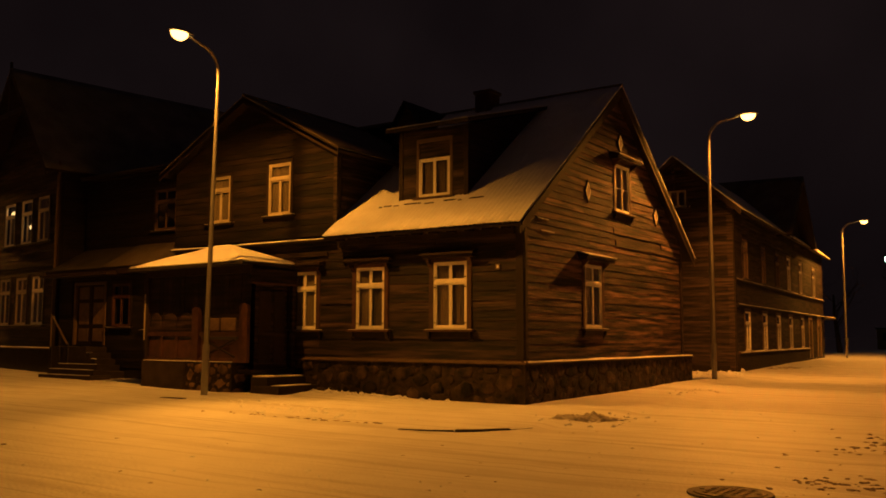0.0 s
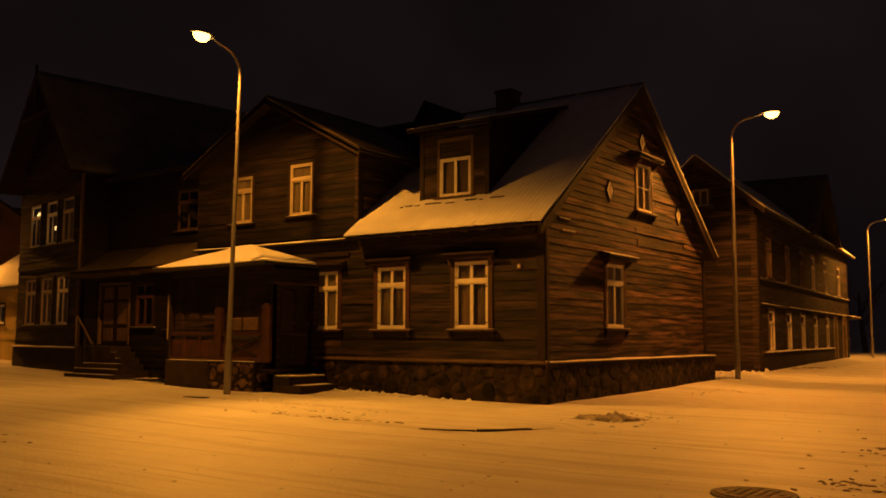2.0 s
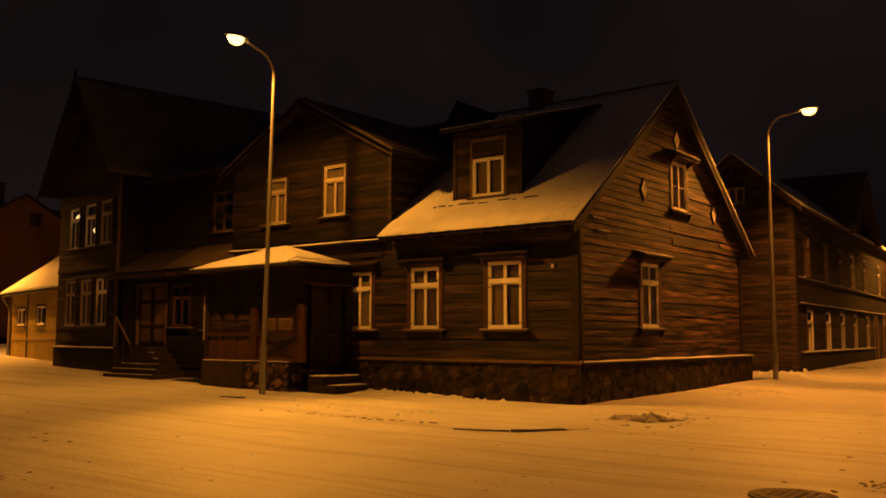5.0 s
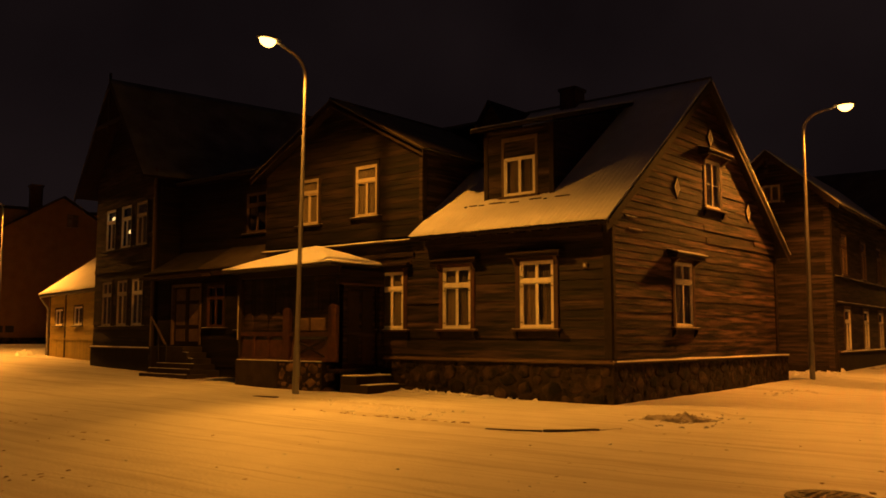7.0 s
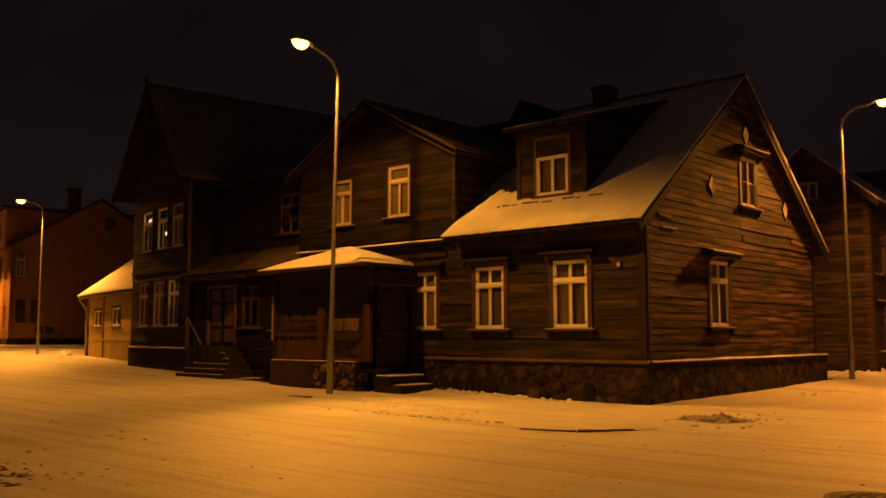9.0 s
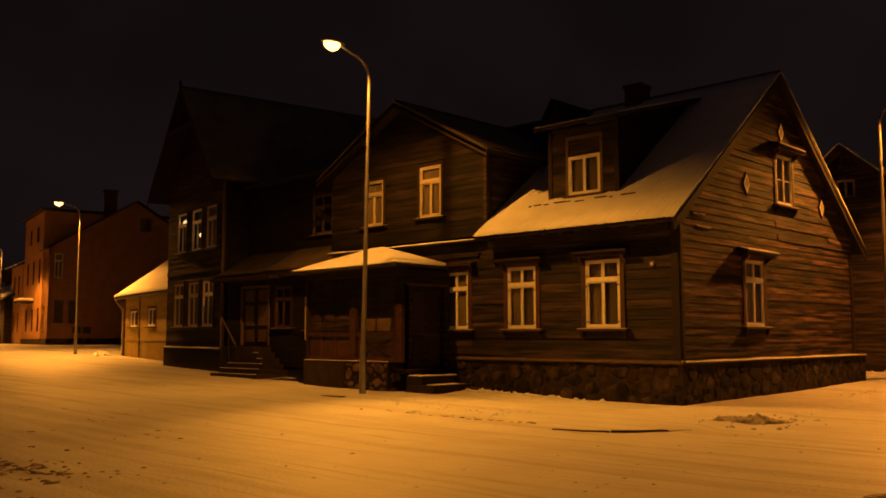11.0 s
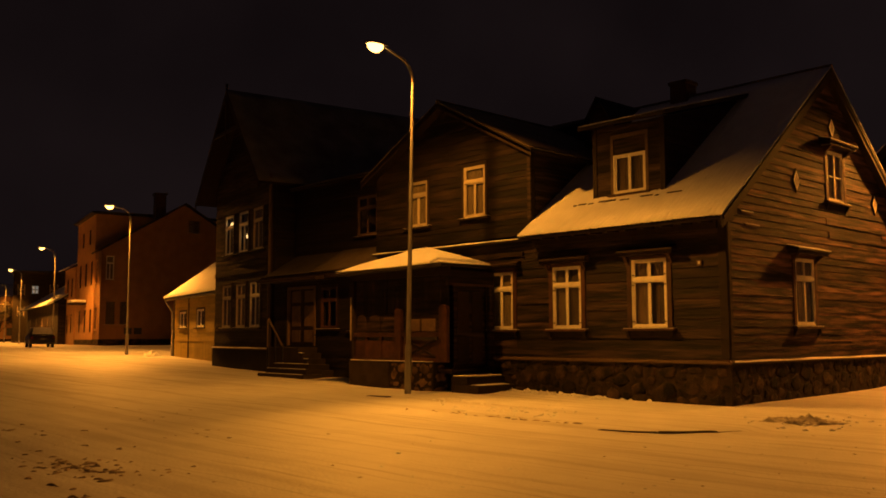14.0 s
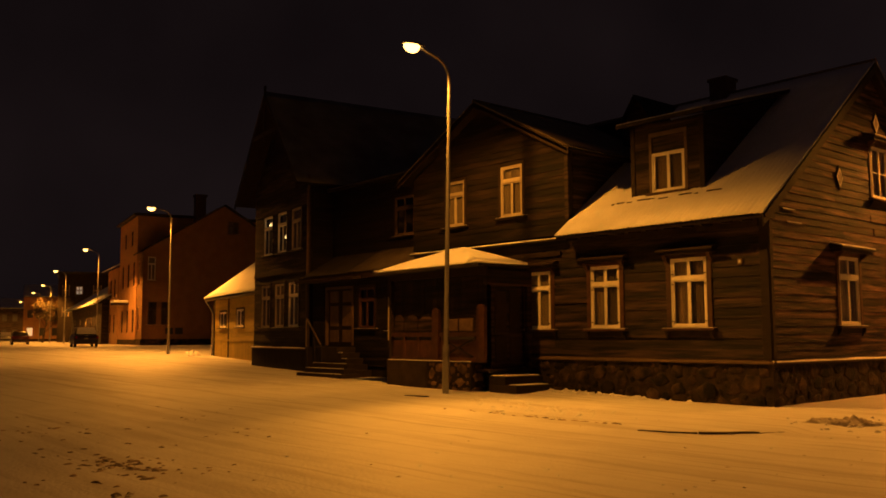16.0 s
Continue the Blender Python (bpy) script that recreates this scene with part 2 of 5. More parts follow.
def boards(m, u0, u1, z0, z1, pitch, span, holes, mat, parent, lap=0.014, name="board", thick=0.022):
    """Lapped horizontal boards, each one piece, cut at the openings. span(z) gives the wall's two ends at that height."""
    z = z0
    while z < z1 - 0.02:
        h = min(pitch * rng.uniform(0.94, 1.06), z1 - z)
        a, b = span(z + h / 2)
        a, b = max(a, u0), min(b, u1)
        cuts = [(a, b)]
        for q in holes:
            if q[2] < z + h * 0.6 and q[3] > z + h * 0.4:
                cuts = [s for c in cuts for s in ((c[0], min(c[1], q[0])), (max(c[0], q[1]), c[1])) if s[1] - s[0] > 0.03]
        for a, b in cuts:
            if b - a < 0.05:
                continue
            joints = [a]
            while b - joints[-1] > 6.5:
                joints.append(joints[-1] + rng.uniform(2.5, 5.0))
            joints.append(b)
            for p, q in zip(joints, joints[1:]):
                bm = bmesh.new()
                o, s = rng.uniform(-0.004, 0.004) - (rng.uniform(0.006, 0.016) if rng.random() < 0.1 else 0.0), rng.uniform(-0.007, 0.007)
                g = 0.004
                hexa(bm, [(p + 0.002, -thick - lap + o, z + g + s), (q - 0.002, -thick - lap + o, z + g - s), (q - 0.002, -thick + o, z + h - s), (p + 0.002, -thick + o, z + h + s),
                          (p + 0.002, -0.001, z + g + s), (q - 0.002, -0.001, z + g - s), (q - 0.002, -0.001, z + h - s), (p + 0.002, -0.001, z + h + s)])
                part(name, put(bm, m), mat, parent)
        z += h


def window(parent, m, u0, u1, z0, z1, casing=0.13, hood="flat", sash=WHITE, trim=TRIM, transom=0.30, cols=2, top_cols=2, curtain="sides", depth=0.10, apron=True, bars=0, cloth=None, hinges=False):
    """A casement window in its opening: casing, frame, sashes, panes, sill, hood and a dim room behind it."""
    win = new("window")
    win.parent = parent
    win.matrix_basis = m
    w, h = u1 - u0, z1 - z0
    c = casing
    p = -0.055
    if c:
        part("casing", boxed(0.006, (u0 - c, u0, p, 0.0, z0 - 0.02, z1 + c)), trim, win)
        part("casing", boxed(0.006, (u1, u1 + c, p, 0.0, z0 - 0.02, z1 + c)), trim, win)
        part("casing", boxed(0.006, (u0, u1, p, 0.0, z1, z1 + c)), trim, win)
        part("window_sill", boxed(0.008, (u0 - c - 0.10, u1 + c + 0.10, p - 0.10, 0.0, z0 - 0.07, z0 - 0.02)), trim, win)
        bm = bmesh.new()
        soft_box(bm, u0 - c - 0.07, u1 + c + 0.09, p - 0.075, -0.03, z0 - 0.0195, z0 - 0.009, 0.004)
        part("sill_snow", bm, ROOF_SNOW, win, "thin snow on the window sill")
    if apron and c:
        part("apron", boxed(0.006, (u0 - c, u1 + c, p + 0.01, 0.0, z0 - 0.20, z0 - 0.075)), TRIM_DARK, win)
        for a in (u0 - c - 0.02, u1 + c - 0.06):
            bm = bmesh.new()
            hexa(bm, [(a, p - 0.07, z0 - 0.075), (a + 0.08, p - 0.07, z0 - 0.075), (a + 0.08, p - 0.05, z0 - 0.16), (a, p - 0.05, z0 - 0.16),
                      (a, 0.0, z0 - 0.075), (a + 0.08, 0.0, z0 - 0.075), (a + 0.08, 0.0, z0 - 0.30), (a, 0.0, z0 - 0.30)])
            part("bracket", bm, TRIM_DARK, win)
    if hood and c:
        e, d = (0.16, 0.20) if hood == "flat" else (0.24, 0.28)
        za = z1 + c
        bm = bmesh.new()
        hexa(bm, [(u0 - c - e, p - d, za + 0.03), (u1 + c + e, p - d, za + 0.03), (u1 + c + e, p - d, za + 0.07), (u0 - c - e, p - d, za + 0.07),
                  (u0 - c - e, 0, za + 0.03), (u1 + c + e, 0, za + 0.03), (u1 + c + e, 0, za + 0.17), (u0 - c - e, 0, za + 0.17)])
        part("hood", bm, TRIM_DARK, win)
        bm = bmesh.new()
        soft_box(bm, u0 - c - e + 0.04, u1 + c + e - 0.04, p - d + 0.05, -0.002, za - 0.05, za + 0.03, 0.01)
        part("cornice", bm, TRIM_DARK, win)
        for a in (u0 - c - 0.03, u1 + c - 0.06):
            bm = bmesh.new()
            hexa(bm, [(a, p - d + 0.07, za - 0.05), (a + 0.09, p - d + 0.07, za - 0.05), (a + 0.09, p - 0.02, za - 0.20), (a, p - 0.02, za - 0.20),
                      (a, p - 0.001, za - 0.05), (a + 0.09, p - 0.001, za - 0.05), (a + 0.09, p - 0.001, za - 0.26), (a, p - 0.001, za - 0.26)])
            part("hood_bracket", bm, trim, win)
        if hood == "wide":
            bm = bmesh.new()
            hexa(bm, [(u0 - c - e + 0.01, p - d + 0.005, za + 0.072), (u1 + c + e - 0.01, p - d + 0.005, za + 0.072), (u1 + c + e - 0.01, p - d + 0.005, za + 0.09), (u0 - c - e + 0.01, p - d + 0.005, za + 0.09),
                      (u0 - c - e + 0.01, -0.002, za + 0.172), (u1 + c + e - 0.01, -0.002, za + 0.172), (u1 + c + e - 0.01, -0.002, za + 0.186), (u0 - c - e + 0.01, -0.002, za + 0.186)])
            part("hood_snow", bm, ROOF_SNOW, win, "thin snow on the window hood")
    f, q = 0.042, depth - 0.115
    fr = bmesh.new()
    for b in ((u0, u0 + f, q - 0.03, q + 0.05, z0, z1), (u1 - f, u1, q - 0.03, q + 0.05, z0, z1), (u0 + f, u1 - f, q - 0.03, q + 0.05, z0, z0 + f), (u0 + f, u1 - f, q - 0.03, q + 0.05, z1 - f, z1)):
        soft_box(fr, *b, 0.005)
    part("window_frame", fr, sash, win)
    zt = z1 - transom * h
    if transom:
        part("transom", boxed(0.006, (u0 + f, u1 - f, q - 0.04, q + 0.05, zt - 0.042, zt + 0.042)), sash, win)

    def leaf(a, b, c0, d0, muntins=0):
        s = 0.042
        bm = bmesh.new()
        for g in ((a, a + s, q - 0.012, q + 0.03, c0, d0), (b - s, b, q - 0.012, q + 0.03, c0, d0), (a + s, b - s, q - 0.012, q + 0.03, c0, c0 + s), (a + s, b - s, q - 0.012, q + 0.03, d0 - s, d0)):
            soft_box(bm, *g, 0.004)
        for k in range(muntins):
            zz = c0 + (d0 - c0) * (k + 1) / (muntins + 1)
            box(bm, a + s, b - s, q - 0.008, q + 0.02, zz - 0.012, zz + 0.012)
        lf = part("sash", bm, sash, win)
        pane = part("pane", boxed(0, (a + s - 0.005, b - s + 0.005, q + 0.006, q + 0.011, c0 + s - 0.005, d0 - s + 0.005)), GLASS, lf)
        pane.visible_shadow = False

    lo, hi = (z0 + f, zt - 0.032) if transom else (z0 + f, z1 - f)
    step = (u1 - u0 - 2 * f) / cols
    for k in range(cols):
        leaf(u0 + f + k * step, u0 + f + (k + 1) * step, lo, hi, bars)
    if transom:
        step = (u1 - u0 - 2 * f) / top_cols
        for k in range(top_cols):
            leaf(u0 + f + k * step, u0 + f + (k + 1) * step, zt + 0.032, z1 - f)
    # room behind: a shallow box, open to the window
    r = 1.2
    bm = bmesh.new()
    t = 0.02
    for b in ((u0 - 0.4, u1 + 0.4, r, r + t, z0 - 0.4, z1 + 0.4), (u0 - 0.4 - t, u0 - 0.4, 0.17, r, z0 - 0.4, z1 + 0.4), (u1 + 0.4, u1 + 0.4 + t, 0.17, r, z0 - 0.4, z1 + 0.4),
              (u0 - 0.4, u1 + 0.4, 0.17, r, z0 - 0.4 - t, z0 - 0.4), (u0 - 0.4, u1 + 0.4, 0.17, r, z1 + 0.4, z1 + 0.4 + t)):
        box(bm, *b)
    part("room_recess", bm, ROOM, win)
    if curtain:
        spans = {"sides": ((u0 + 0.02, u0 + w * 0.26), (u1 - w * 0.36, u1 - 0.02)), "full": ((u0 + 0.02, u0 + w * 0.5), (u0 + w * 0.5 + 0.004, u1 - 0.02)), "right": ((u0 + w * 0.48, u1 - 0.02),), "left": ((u0 + 0.02, u0 + w * 0.52),)}[curtain]
        for a, b in spans:
            bm = bmesh.new()
            n = max(8, int((b - a) / 0.018))
            rows = []
            for k in range(n + 1):
                u = a + (b - a) * k / n
                d = q + 0.055 + 0.012 * sin(u * 95) + 0.006 * sin(u * 41)
                rows.append([bm.verts.new((u, d, z0 + 0.02)), bm.verts.new((u, d + 0.012, z0 + 0.02)), bm.verts.new((u, d + 0.012, z1 - 0.02)), bm.verts.new((u, d, z1 - 0.02))])
            for r0, r1 in zip(rows, rows[1:]):
                for i in range(4):
                    bm.faces.new((r0[i], r1[i], r1[(i + 1) % 4], r0[(i + 1) % 4]))
            part("curtain", bm, cloth or NET, win)
    if hinges:
        for a in (u0 + 0.015, u1 - 0.075):
            for z in (z0 + 0.13, zt - 0.14, zt + 0.10):
                part("hinge", boxed(0, (a, a + 0.06, q - 0.036, q - 0.02, z, z + 0.025)), IRON, win)
    return win


def roof_slope(name, parent, a, b, up, wave=0.135, amp=0.022, snow=True, snow_t=0.035, bare=0.0, seed=0, cover=None):
    """A roof plane: a and b are the eave's two ends, up the way from eave to ridge. Corrugated sheet with snow on it."""
    a, b, up = Vector(a), Vector(b), Vector(up)
    along = (b - a).normalized()
    nrm = along.cross(up).normalized()
    if nrm.z < 0:
        nrm = -nrm
    length = (b - a).length
    n = max(4, int(length / (wave / 4))) if wave else 24
    n = min(n, 420)

    def sheet(off, thick, amp, rows, soft, cut=0.0):
        bm = bmesh.new()
        vs = []
        for j in range(rows + 1):
            s = cut + (1 - cut) * j / rows
            line = []
            for i in range(n + 1):
                u = length * i / n
                d = off + (amp * sin(u / wave * 2 * pi) if wave else 0)
                base = a + along * u + up * s
                if soft:
                    d += 0.012 * noise.noise(Vector((u * 1.1, s * 6, seed)))
                    if j == 0:
                        base += up.normalized() * (0.018 * noise.noise(Vector((u * 3.7, seed, 2.0))) + (0.035 * max(0, noise.noise(Vector((u * 7.0, seed, 5.0))))))
                line.append((bm.verts.new(base + nrm * (d + thick)), bm.verts.new(base + nrm * d)))
            vs.append(line)
        for j in range(rows):
            for i in range(n):
                for k in (0, 1):
                    q = (vs[j][i][k], vs[j][i + 1][k], vs[j + 1][i + 1][k], vs[j + 1][i][k])
                    bm.faces.new(q if k == 0 else q[::-1])
        for i in range(n):
            for j in (0, rows):
                bm.faces.new((vs[j][i][0], vs[j][i][1], vs[j][i + 1][1], vs[j][i + 1][0]))
        for j in range(rows):
            for i in (0, n):
                bm.faces.new((vs[j][i][0], vs[j + 1][i][0], vs[j + 1][i][1], vs[j][i][1]))
        return bm

    r = part(name, sheet(0, 0.012, amp, 1, False), ROOF, parent)
    if snow:
        part("roof_snow", sheet(0.016, snow_t, amp * 0.38, 14, True, bare), cover or ROOF_SNOW, parent, "thin layer of snow over the roof", smooth=True)
    # rafters' soffit under the sheet
    bm = bmesh.new()
    lo = [a, b, b + up, a + up]
    hexa(bm, [p - nrm * 0.03 for p in lo] + [p - nrm * 0.10 for p in lo])
    part("roof_boarding", bm, TRIM_DARK, parent)
    return r


def smooth(a, b, v):
    t = min(1.0, max(0.0, (v - a) / (b - a)))
    return t * t * (3 - 2 * t)


KERB_R, KERB_X, KERB_Y = 1.9, 2.55, -5.75


def inside_pavement(x, y):
    """Metres inside the kerb line round the corner house, negative out in the street."""
    ky = KERB_Y + max(0.0, -8.0 - x) * 0.205
    dx, dy = KERB_X - 0.06 * max(0.0, y) - x, y - ky
    if dx < KERB_R and dy < KERB_R:
        return KERB_R - sqrt((KERB_R - dx) ** 2 + (KERB_R - dy) ** 2)
    return min(dx, dy)


def ground_height(x, y):
    z = 0.0135 * max(0.0, -2.0 - x) if x > -60 else 0.783
    z += 0.0085 * min(max(0.0, y), 30.0) * (1 if x > -4 else max(0.0, 1 + (x + 4) / 6))
    return z


def snow_height(x, y):
    z = ground_height(x, y)
    if -60 < x < 30 and -20 < y < 60:
        d = inside_pavement(x, y)
        z += 0.055 * smooth(-0.25, 0.15, d) - 0.05
        z += 0.02 * noise.noise(Vector((x * 0.5, y * 0.5, 3))) + 0.012 * noise.noise(Vector((x * 1.9, y * 1.9, 7)))
        drift = smooth(1.0, 0.0, abs(y + 0.35)) * smooth(-7.2, -6.8, x) * smooth(-2.6, -4.2, x)
        z += 0.09 * drift * (0.6 + 0.6 * noise.noise(Vector((x * 3.1, y * 3.1, 1))))
        z += 0.10 * smooth(0.9, 0.0, abs(x - 0.5)) * smooth(5, 10, y) * smooth(16, 12, y)
    return z


# ---------------------------------------------------------------- ground
def build_ground():
    bm = bmesh.new()
    xs = [-2500, -900, -400, -200, -120, -90] + [-70 + 2 * i for i in range(15)] + [-40 + 0.8 * i for i in range(30)] + [-16 + 0.15 * i for i in range(187)] + [12 + 2 * i for i in range(10)] + [40, 80, 200, 600, 2500]
    ys = [-2500, -600, -200, -80, -40, -26] + [-20 + 0.4 * i for i in range(15)] + [-14 + 0.15 * i for i in range(187)] + [14 + 0.8 * i for i in range(40)] + [48, 54, 62, 75, 100, 160, 300, 800, 2500]
    grid = []
    for y in ys:
        row = []
        for x in xs:
            z = snow_height(x, y)
            row.append(bm.verts.new((x, y, z)))
        grid.append(row)
    for r0, r1 in zip(grid, grid[1:]):
        for i in range(len(xs) - 1):
            bm.faces.new((r0[i], r0[i + 1], r1[i + 1], r1[i]))
    return solo("ground", bm, STREET_SNOW, "packed snow over the street and the pavements", "ground", "structure", smooth=True)


build_ground()


# ---------------------------------------------------------------- street lamps
def street_lamp(x, y, z, toward, height=8.5, arm=1.6, label="tall galvanised street lamp with a curved arm, lit orange", power=LAMP_W, tilt=7, wings=(0.0, 0.0), tint=SODIUM, aim=46, cone=164, lean=0.0, rise=0.07):
    """Pole with a bent arm. The bulb throws a wide pool below it; its mirrors throw two wings along the street."""
    a = atan2(toward[1], toward[0])
    lamp = thing("street_lamp", label, "street lamp", group="street lamps along the pavement", at=Matrix.Translation((x, y, z)) @ Matrix.Rotation(radians(lean), 4, "Y") @ Matrix.Rotation(a, 4, "Z"))
    path, radii = [(0, 0, -0.3), (0, 0, 1.2), (0, 0, 1.25)], [0.085, 0.085, 0.062]
    r = 0.62
    path.append((0, 0, height - r))
    radii.append(0.045)
    for k in range(1, 9):
        t = k / 8 * radians(80)
        path.append((r - r * cos(t), 0, height - r + r * sin(t)))
        radii.append(0.043 - 0.001 * k)
    path.append((arm - 0.25, 0, height + rise))
    radii.append(0.033)
    part("pole", tube(bmesh.new(), path, radii, 12), STEEL, lamp, smooth=True)
    part("base_door", boxed(0.004, (-0.088, -0.07, -0.045, 0.045, 0.45, 0.9)), STEEL, lamp)
    top = height + rise
    bm = bmesh.new()
    bmesh.ops.create_uvsphere(bm, u_segments=18, v_segments=10, radius=1)
    for v in bm.verts:
        v.co = Vector((v.co.x * 0.36 + arm, v.co.y * 0.17, (v.co.z * 0.09 if v.co.z > 0 else v.co.z * 0.015) + top + 0.03))
    part("lamp_head", bm, HOUSING, lamp, smooth=True)
    bm = bmesh.new()
    bmesh.ops.create_uvsphere(bm, u_segments=16, v_segments=10, radius=1)
    for v in bm.verts:
        v.co = Vector((v.co.x * 0.235 + arm + 0.04, v.co.y * 0.155, (v.co.z * 0.20 if v.co.z < 0 else 0) + top + 0.018))
    part("lens", bm, LENS, lamp, "glowing orange lens", smooth=True)

    def bulb(watts, size, blend, turn):
        ld = bpy.data.lights.new("sodium_bulb", "SPOT")
        ld.energy, ld.color, ld.shadow_soft_size = watts, tint, 0.12
        ld.spot_size, ld.spot_blend = radians(size), blend
        lo = new("sodium_bulb", ld)
        lo.parent = lamp
        lo.matrix_basis = Matrix.Translation((arm + 0.05, 0, top - 0.27)) @ turn

    if power:
        bulb(power, cone, 0.40, Matrix.Rotation(radians(-tilt), 4, "Y"))
    for s, watts in zip((-1, 1), wings):
        if watts:
            bulb(watts, 84, 0.85, Matrix.Rotation(radians(-tilt * 0.5), 4, "Y") @ Matrix.Rotation(radians(s * aim), 4, "X"))
    return lamp


# the first lamp is unseen, added to brighten the gable and right foreground
LAMPS = [((25.6, -9.9), (-0.2, -1), 1.15, dict(power=2300.0, tilt=6, tint=(1.0, 0.29, 0.032))),
         ((-7.36, -2.79), (-0.08, -1), 1.15, dict(power=1700.0, tilt=8, wings=(1000.0, 3900.0), tint=(1.0, 0.358, 0.032), height=8.62, lean=1.4, rise=0.12)),
         ((0.7, 11.2), (1, 0.06), 1.25, dict(power=1900.0, wings=(2800.0, 3000.0), tint=(1.0, 0.325, 0.032))),
         ((-40.8, 4.65), (-0.22, -1), 1.15, dict(power=4200.0, wings=(3200.0, 5400.0), aim=46, cone=146)),
         ((-1.3, 43.4), (1, 0.07), 1.25, {}),
         ((-74.6, 12.6), (-0.22, -1), 1.15, dict(power=4600.0, tilt=12, height=8.8))]
LAMPS += [((lx, ly), (-0.22, -1), 1.15, dict(power=7000.0 if lx > -210 else 0, tilt=14)) for lx, ly in ((-100.1, 18.0), (-131.1, 26.0), (-156.1, 32.0), (-201.1, 42.6), (-296.1, 66.6))]
for (lx, ly), way, arm, more in LAMPS:
    street_lamp(lx, ly, ground_height(lx, ly), way, arm=arm, **more)


# ---------------------------------------------------------------- more helpers for houses
def verge(parent, m, p0, p1, width=0.2, thick=0.05, out=0.04, mat=TRIM_DARK, name="bargeboard"):
    """A board along a roof's verge, in a wall frame: p0, p1 = (u, z) along its top edge, out = how far in front of the wall it hangs."""
    (a, za), (b, zb) = p0, p1
    bm = bmesh.new()
    hexa(bm, [(a, -out - thick, za - width), (b, -out - thick, zb - width), (b, -out - thick, zb), (a, -out - thick, za), (a, -out, za - width), (b, -out, zb - width), (b, -out, zb), (a, -out, za)])
    return part(name, put(bm, m), mat, parent)


def band(parent, m, u0, u1, z0, z1, out, mat, name="trim_board", r=0.006, label=""):
    return part(name, put(boxed(r, (u0, u1, -out, 0.0, z0, z1)), m), mat, parent, label)


def ledge(parent, m, u0, u1, z, out=0.12, mat=TRIM, snow=True):
    """A sloped weather board over the plinth with a line of snow on it."""
    bm = bmesh.new()
    hexa(bm, [(u0, -out, z - 0.05), (u1, -out, z - 0.05), (u1, -out, z - 0.015), (u0, -out, z - 0.015), (u0, 0, z - 0.05), (u1, 0, z - 0.05), (u1, 0, z + 0.045), (u0, 0, z + 0.045)])
    part("water_table", put(bm, m), mat, parent)
    if snow:
        bm = bmesh.new()
        n = max(6, int((u1 - u0) / 0.12))
        prev = None
        for i in range(n + 1):
            u = u0 + (u1 - u0) * i / n
            w = max(0.012, 0.055 + 0.06 * noise.noise(Vector((u * 0.9, z, out * 9))))
            h = 0.010 + 0.006 * noise.noise(Vector((u * 2.3, z, 4)))
            ring = [bm.verts.new((u, -out + 0.003, z - 0.013)), bm.verts.new((u, -out + 0.003, z - 0.013 + h)), bm.verts.new((u, -out + w, z - 0.013 + w * 0.5 + h)), bm.verts.new((u, -out + w, z - 0.013 + w * 0.5))]
            if prev:
                for k in range(4):
                    bm.faces.new((prev[k], ring[k], ring[(k + 1) % 4], prev[(k + 1) % 4]))
            prev = ring
        part("ledge_snow", put(bm, m), ROOF_SNOW, parent, "line of snow on the weather board")


def rubble(parent, m, u0, u1, z0, z1, size, mat=STONE, out=0.05, seed=3):
    """Field boulders of many sizes set in mortar, each an uneven rounded block of its own."""
    r = random.Random(seed)
    placed = []
    tries = int((u1 - u0) * (z1 - z0) / (size * size) * 60)
    for k in range(tries):
        rad = size * (0.95 if k < tries * 0.1 else 0.62 if k < tries * 0.35 else 0.34) * r.uniform(0.8, 1.15)
        ru, rz = rad * r.uniform(0.9, 1.5), rad * r.uniform(0.7, 1.0)
        cu, cz = r.uniform(u0 + ru * 0.8, u1 - ru * 0.8), r.uniform(z0 + rz * 0.5, z1 - rz * 0.85)
        if any(((cu - p[0]) / (ru + p[2])) ** 2 + ((cz - p[1]) / (rz + p[3])) ** 2 < 0.92 for p in placed):
            continue
        placed.append((cu, cz, ru, rz))
        n, off, tilt = 10, r.uniform(0, 1), r.uniform(-0.35, 0.35)
        ring = []
        for i in range(n):
            t = (i + off) * 2 * pi / n
            a, b = ru * cos(t) * r.uniform(0.62, 1.2), rz * sin(t) * r.uniform(0.62, 1.2)
            ring.append((min(u1, max(u0, cu + a * cos(tilt) - b * sin(tilt) * 0.5)), min(z1, cz + b * cos(tilt) + a * sin(tilt) * 0.3)))
        d = out * r.uniform(0.6, 1.4) * (0.6 + rad / size)
        bm = bmesh.new()
        v0 = [bm.verts.new((p[0], 0.02, p[1])) for p in ring]
        v1 = [bm.verts.new((cu + (p[0] - cu) * 0.95, -d * 0.5, cz + (p[1] - cz) * 0.95)) for p in ring]
        v2 = [bm.verts.new((cu + (p[0] - cu) * 0.76, -d * r.uniform(0.7, 1.2), cz + (p[1] - cz) * 0.76)) for p in ring]
        for p, q in ((v0, v1), (v1, v2)):
            for i in range(n):
                bm.faces.new((p[i], p[(i + 1) % n], q[(i + 1) % n], q[i]))
        bm.faces.new(v2)
        part("stone", put(bm, m), mat, parent, smooth=True)


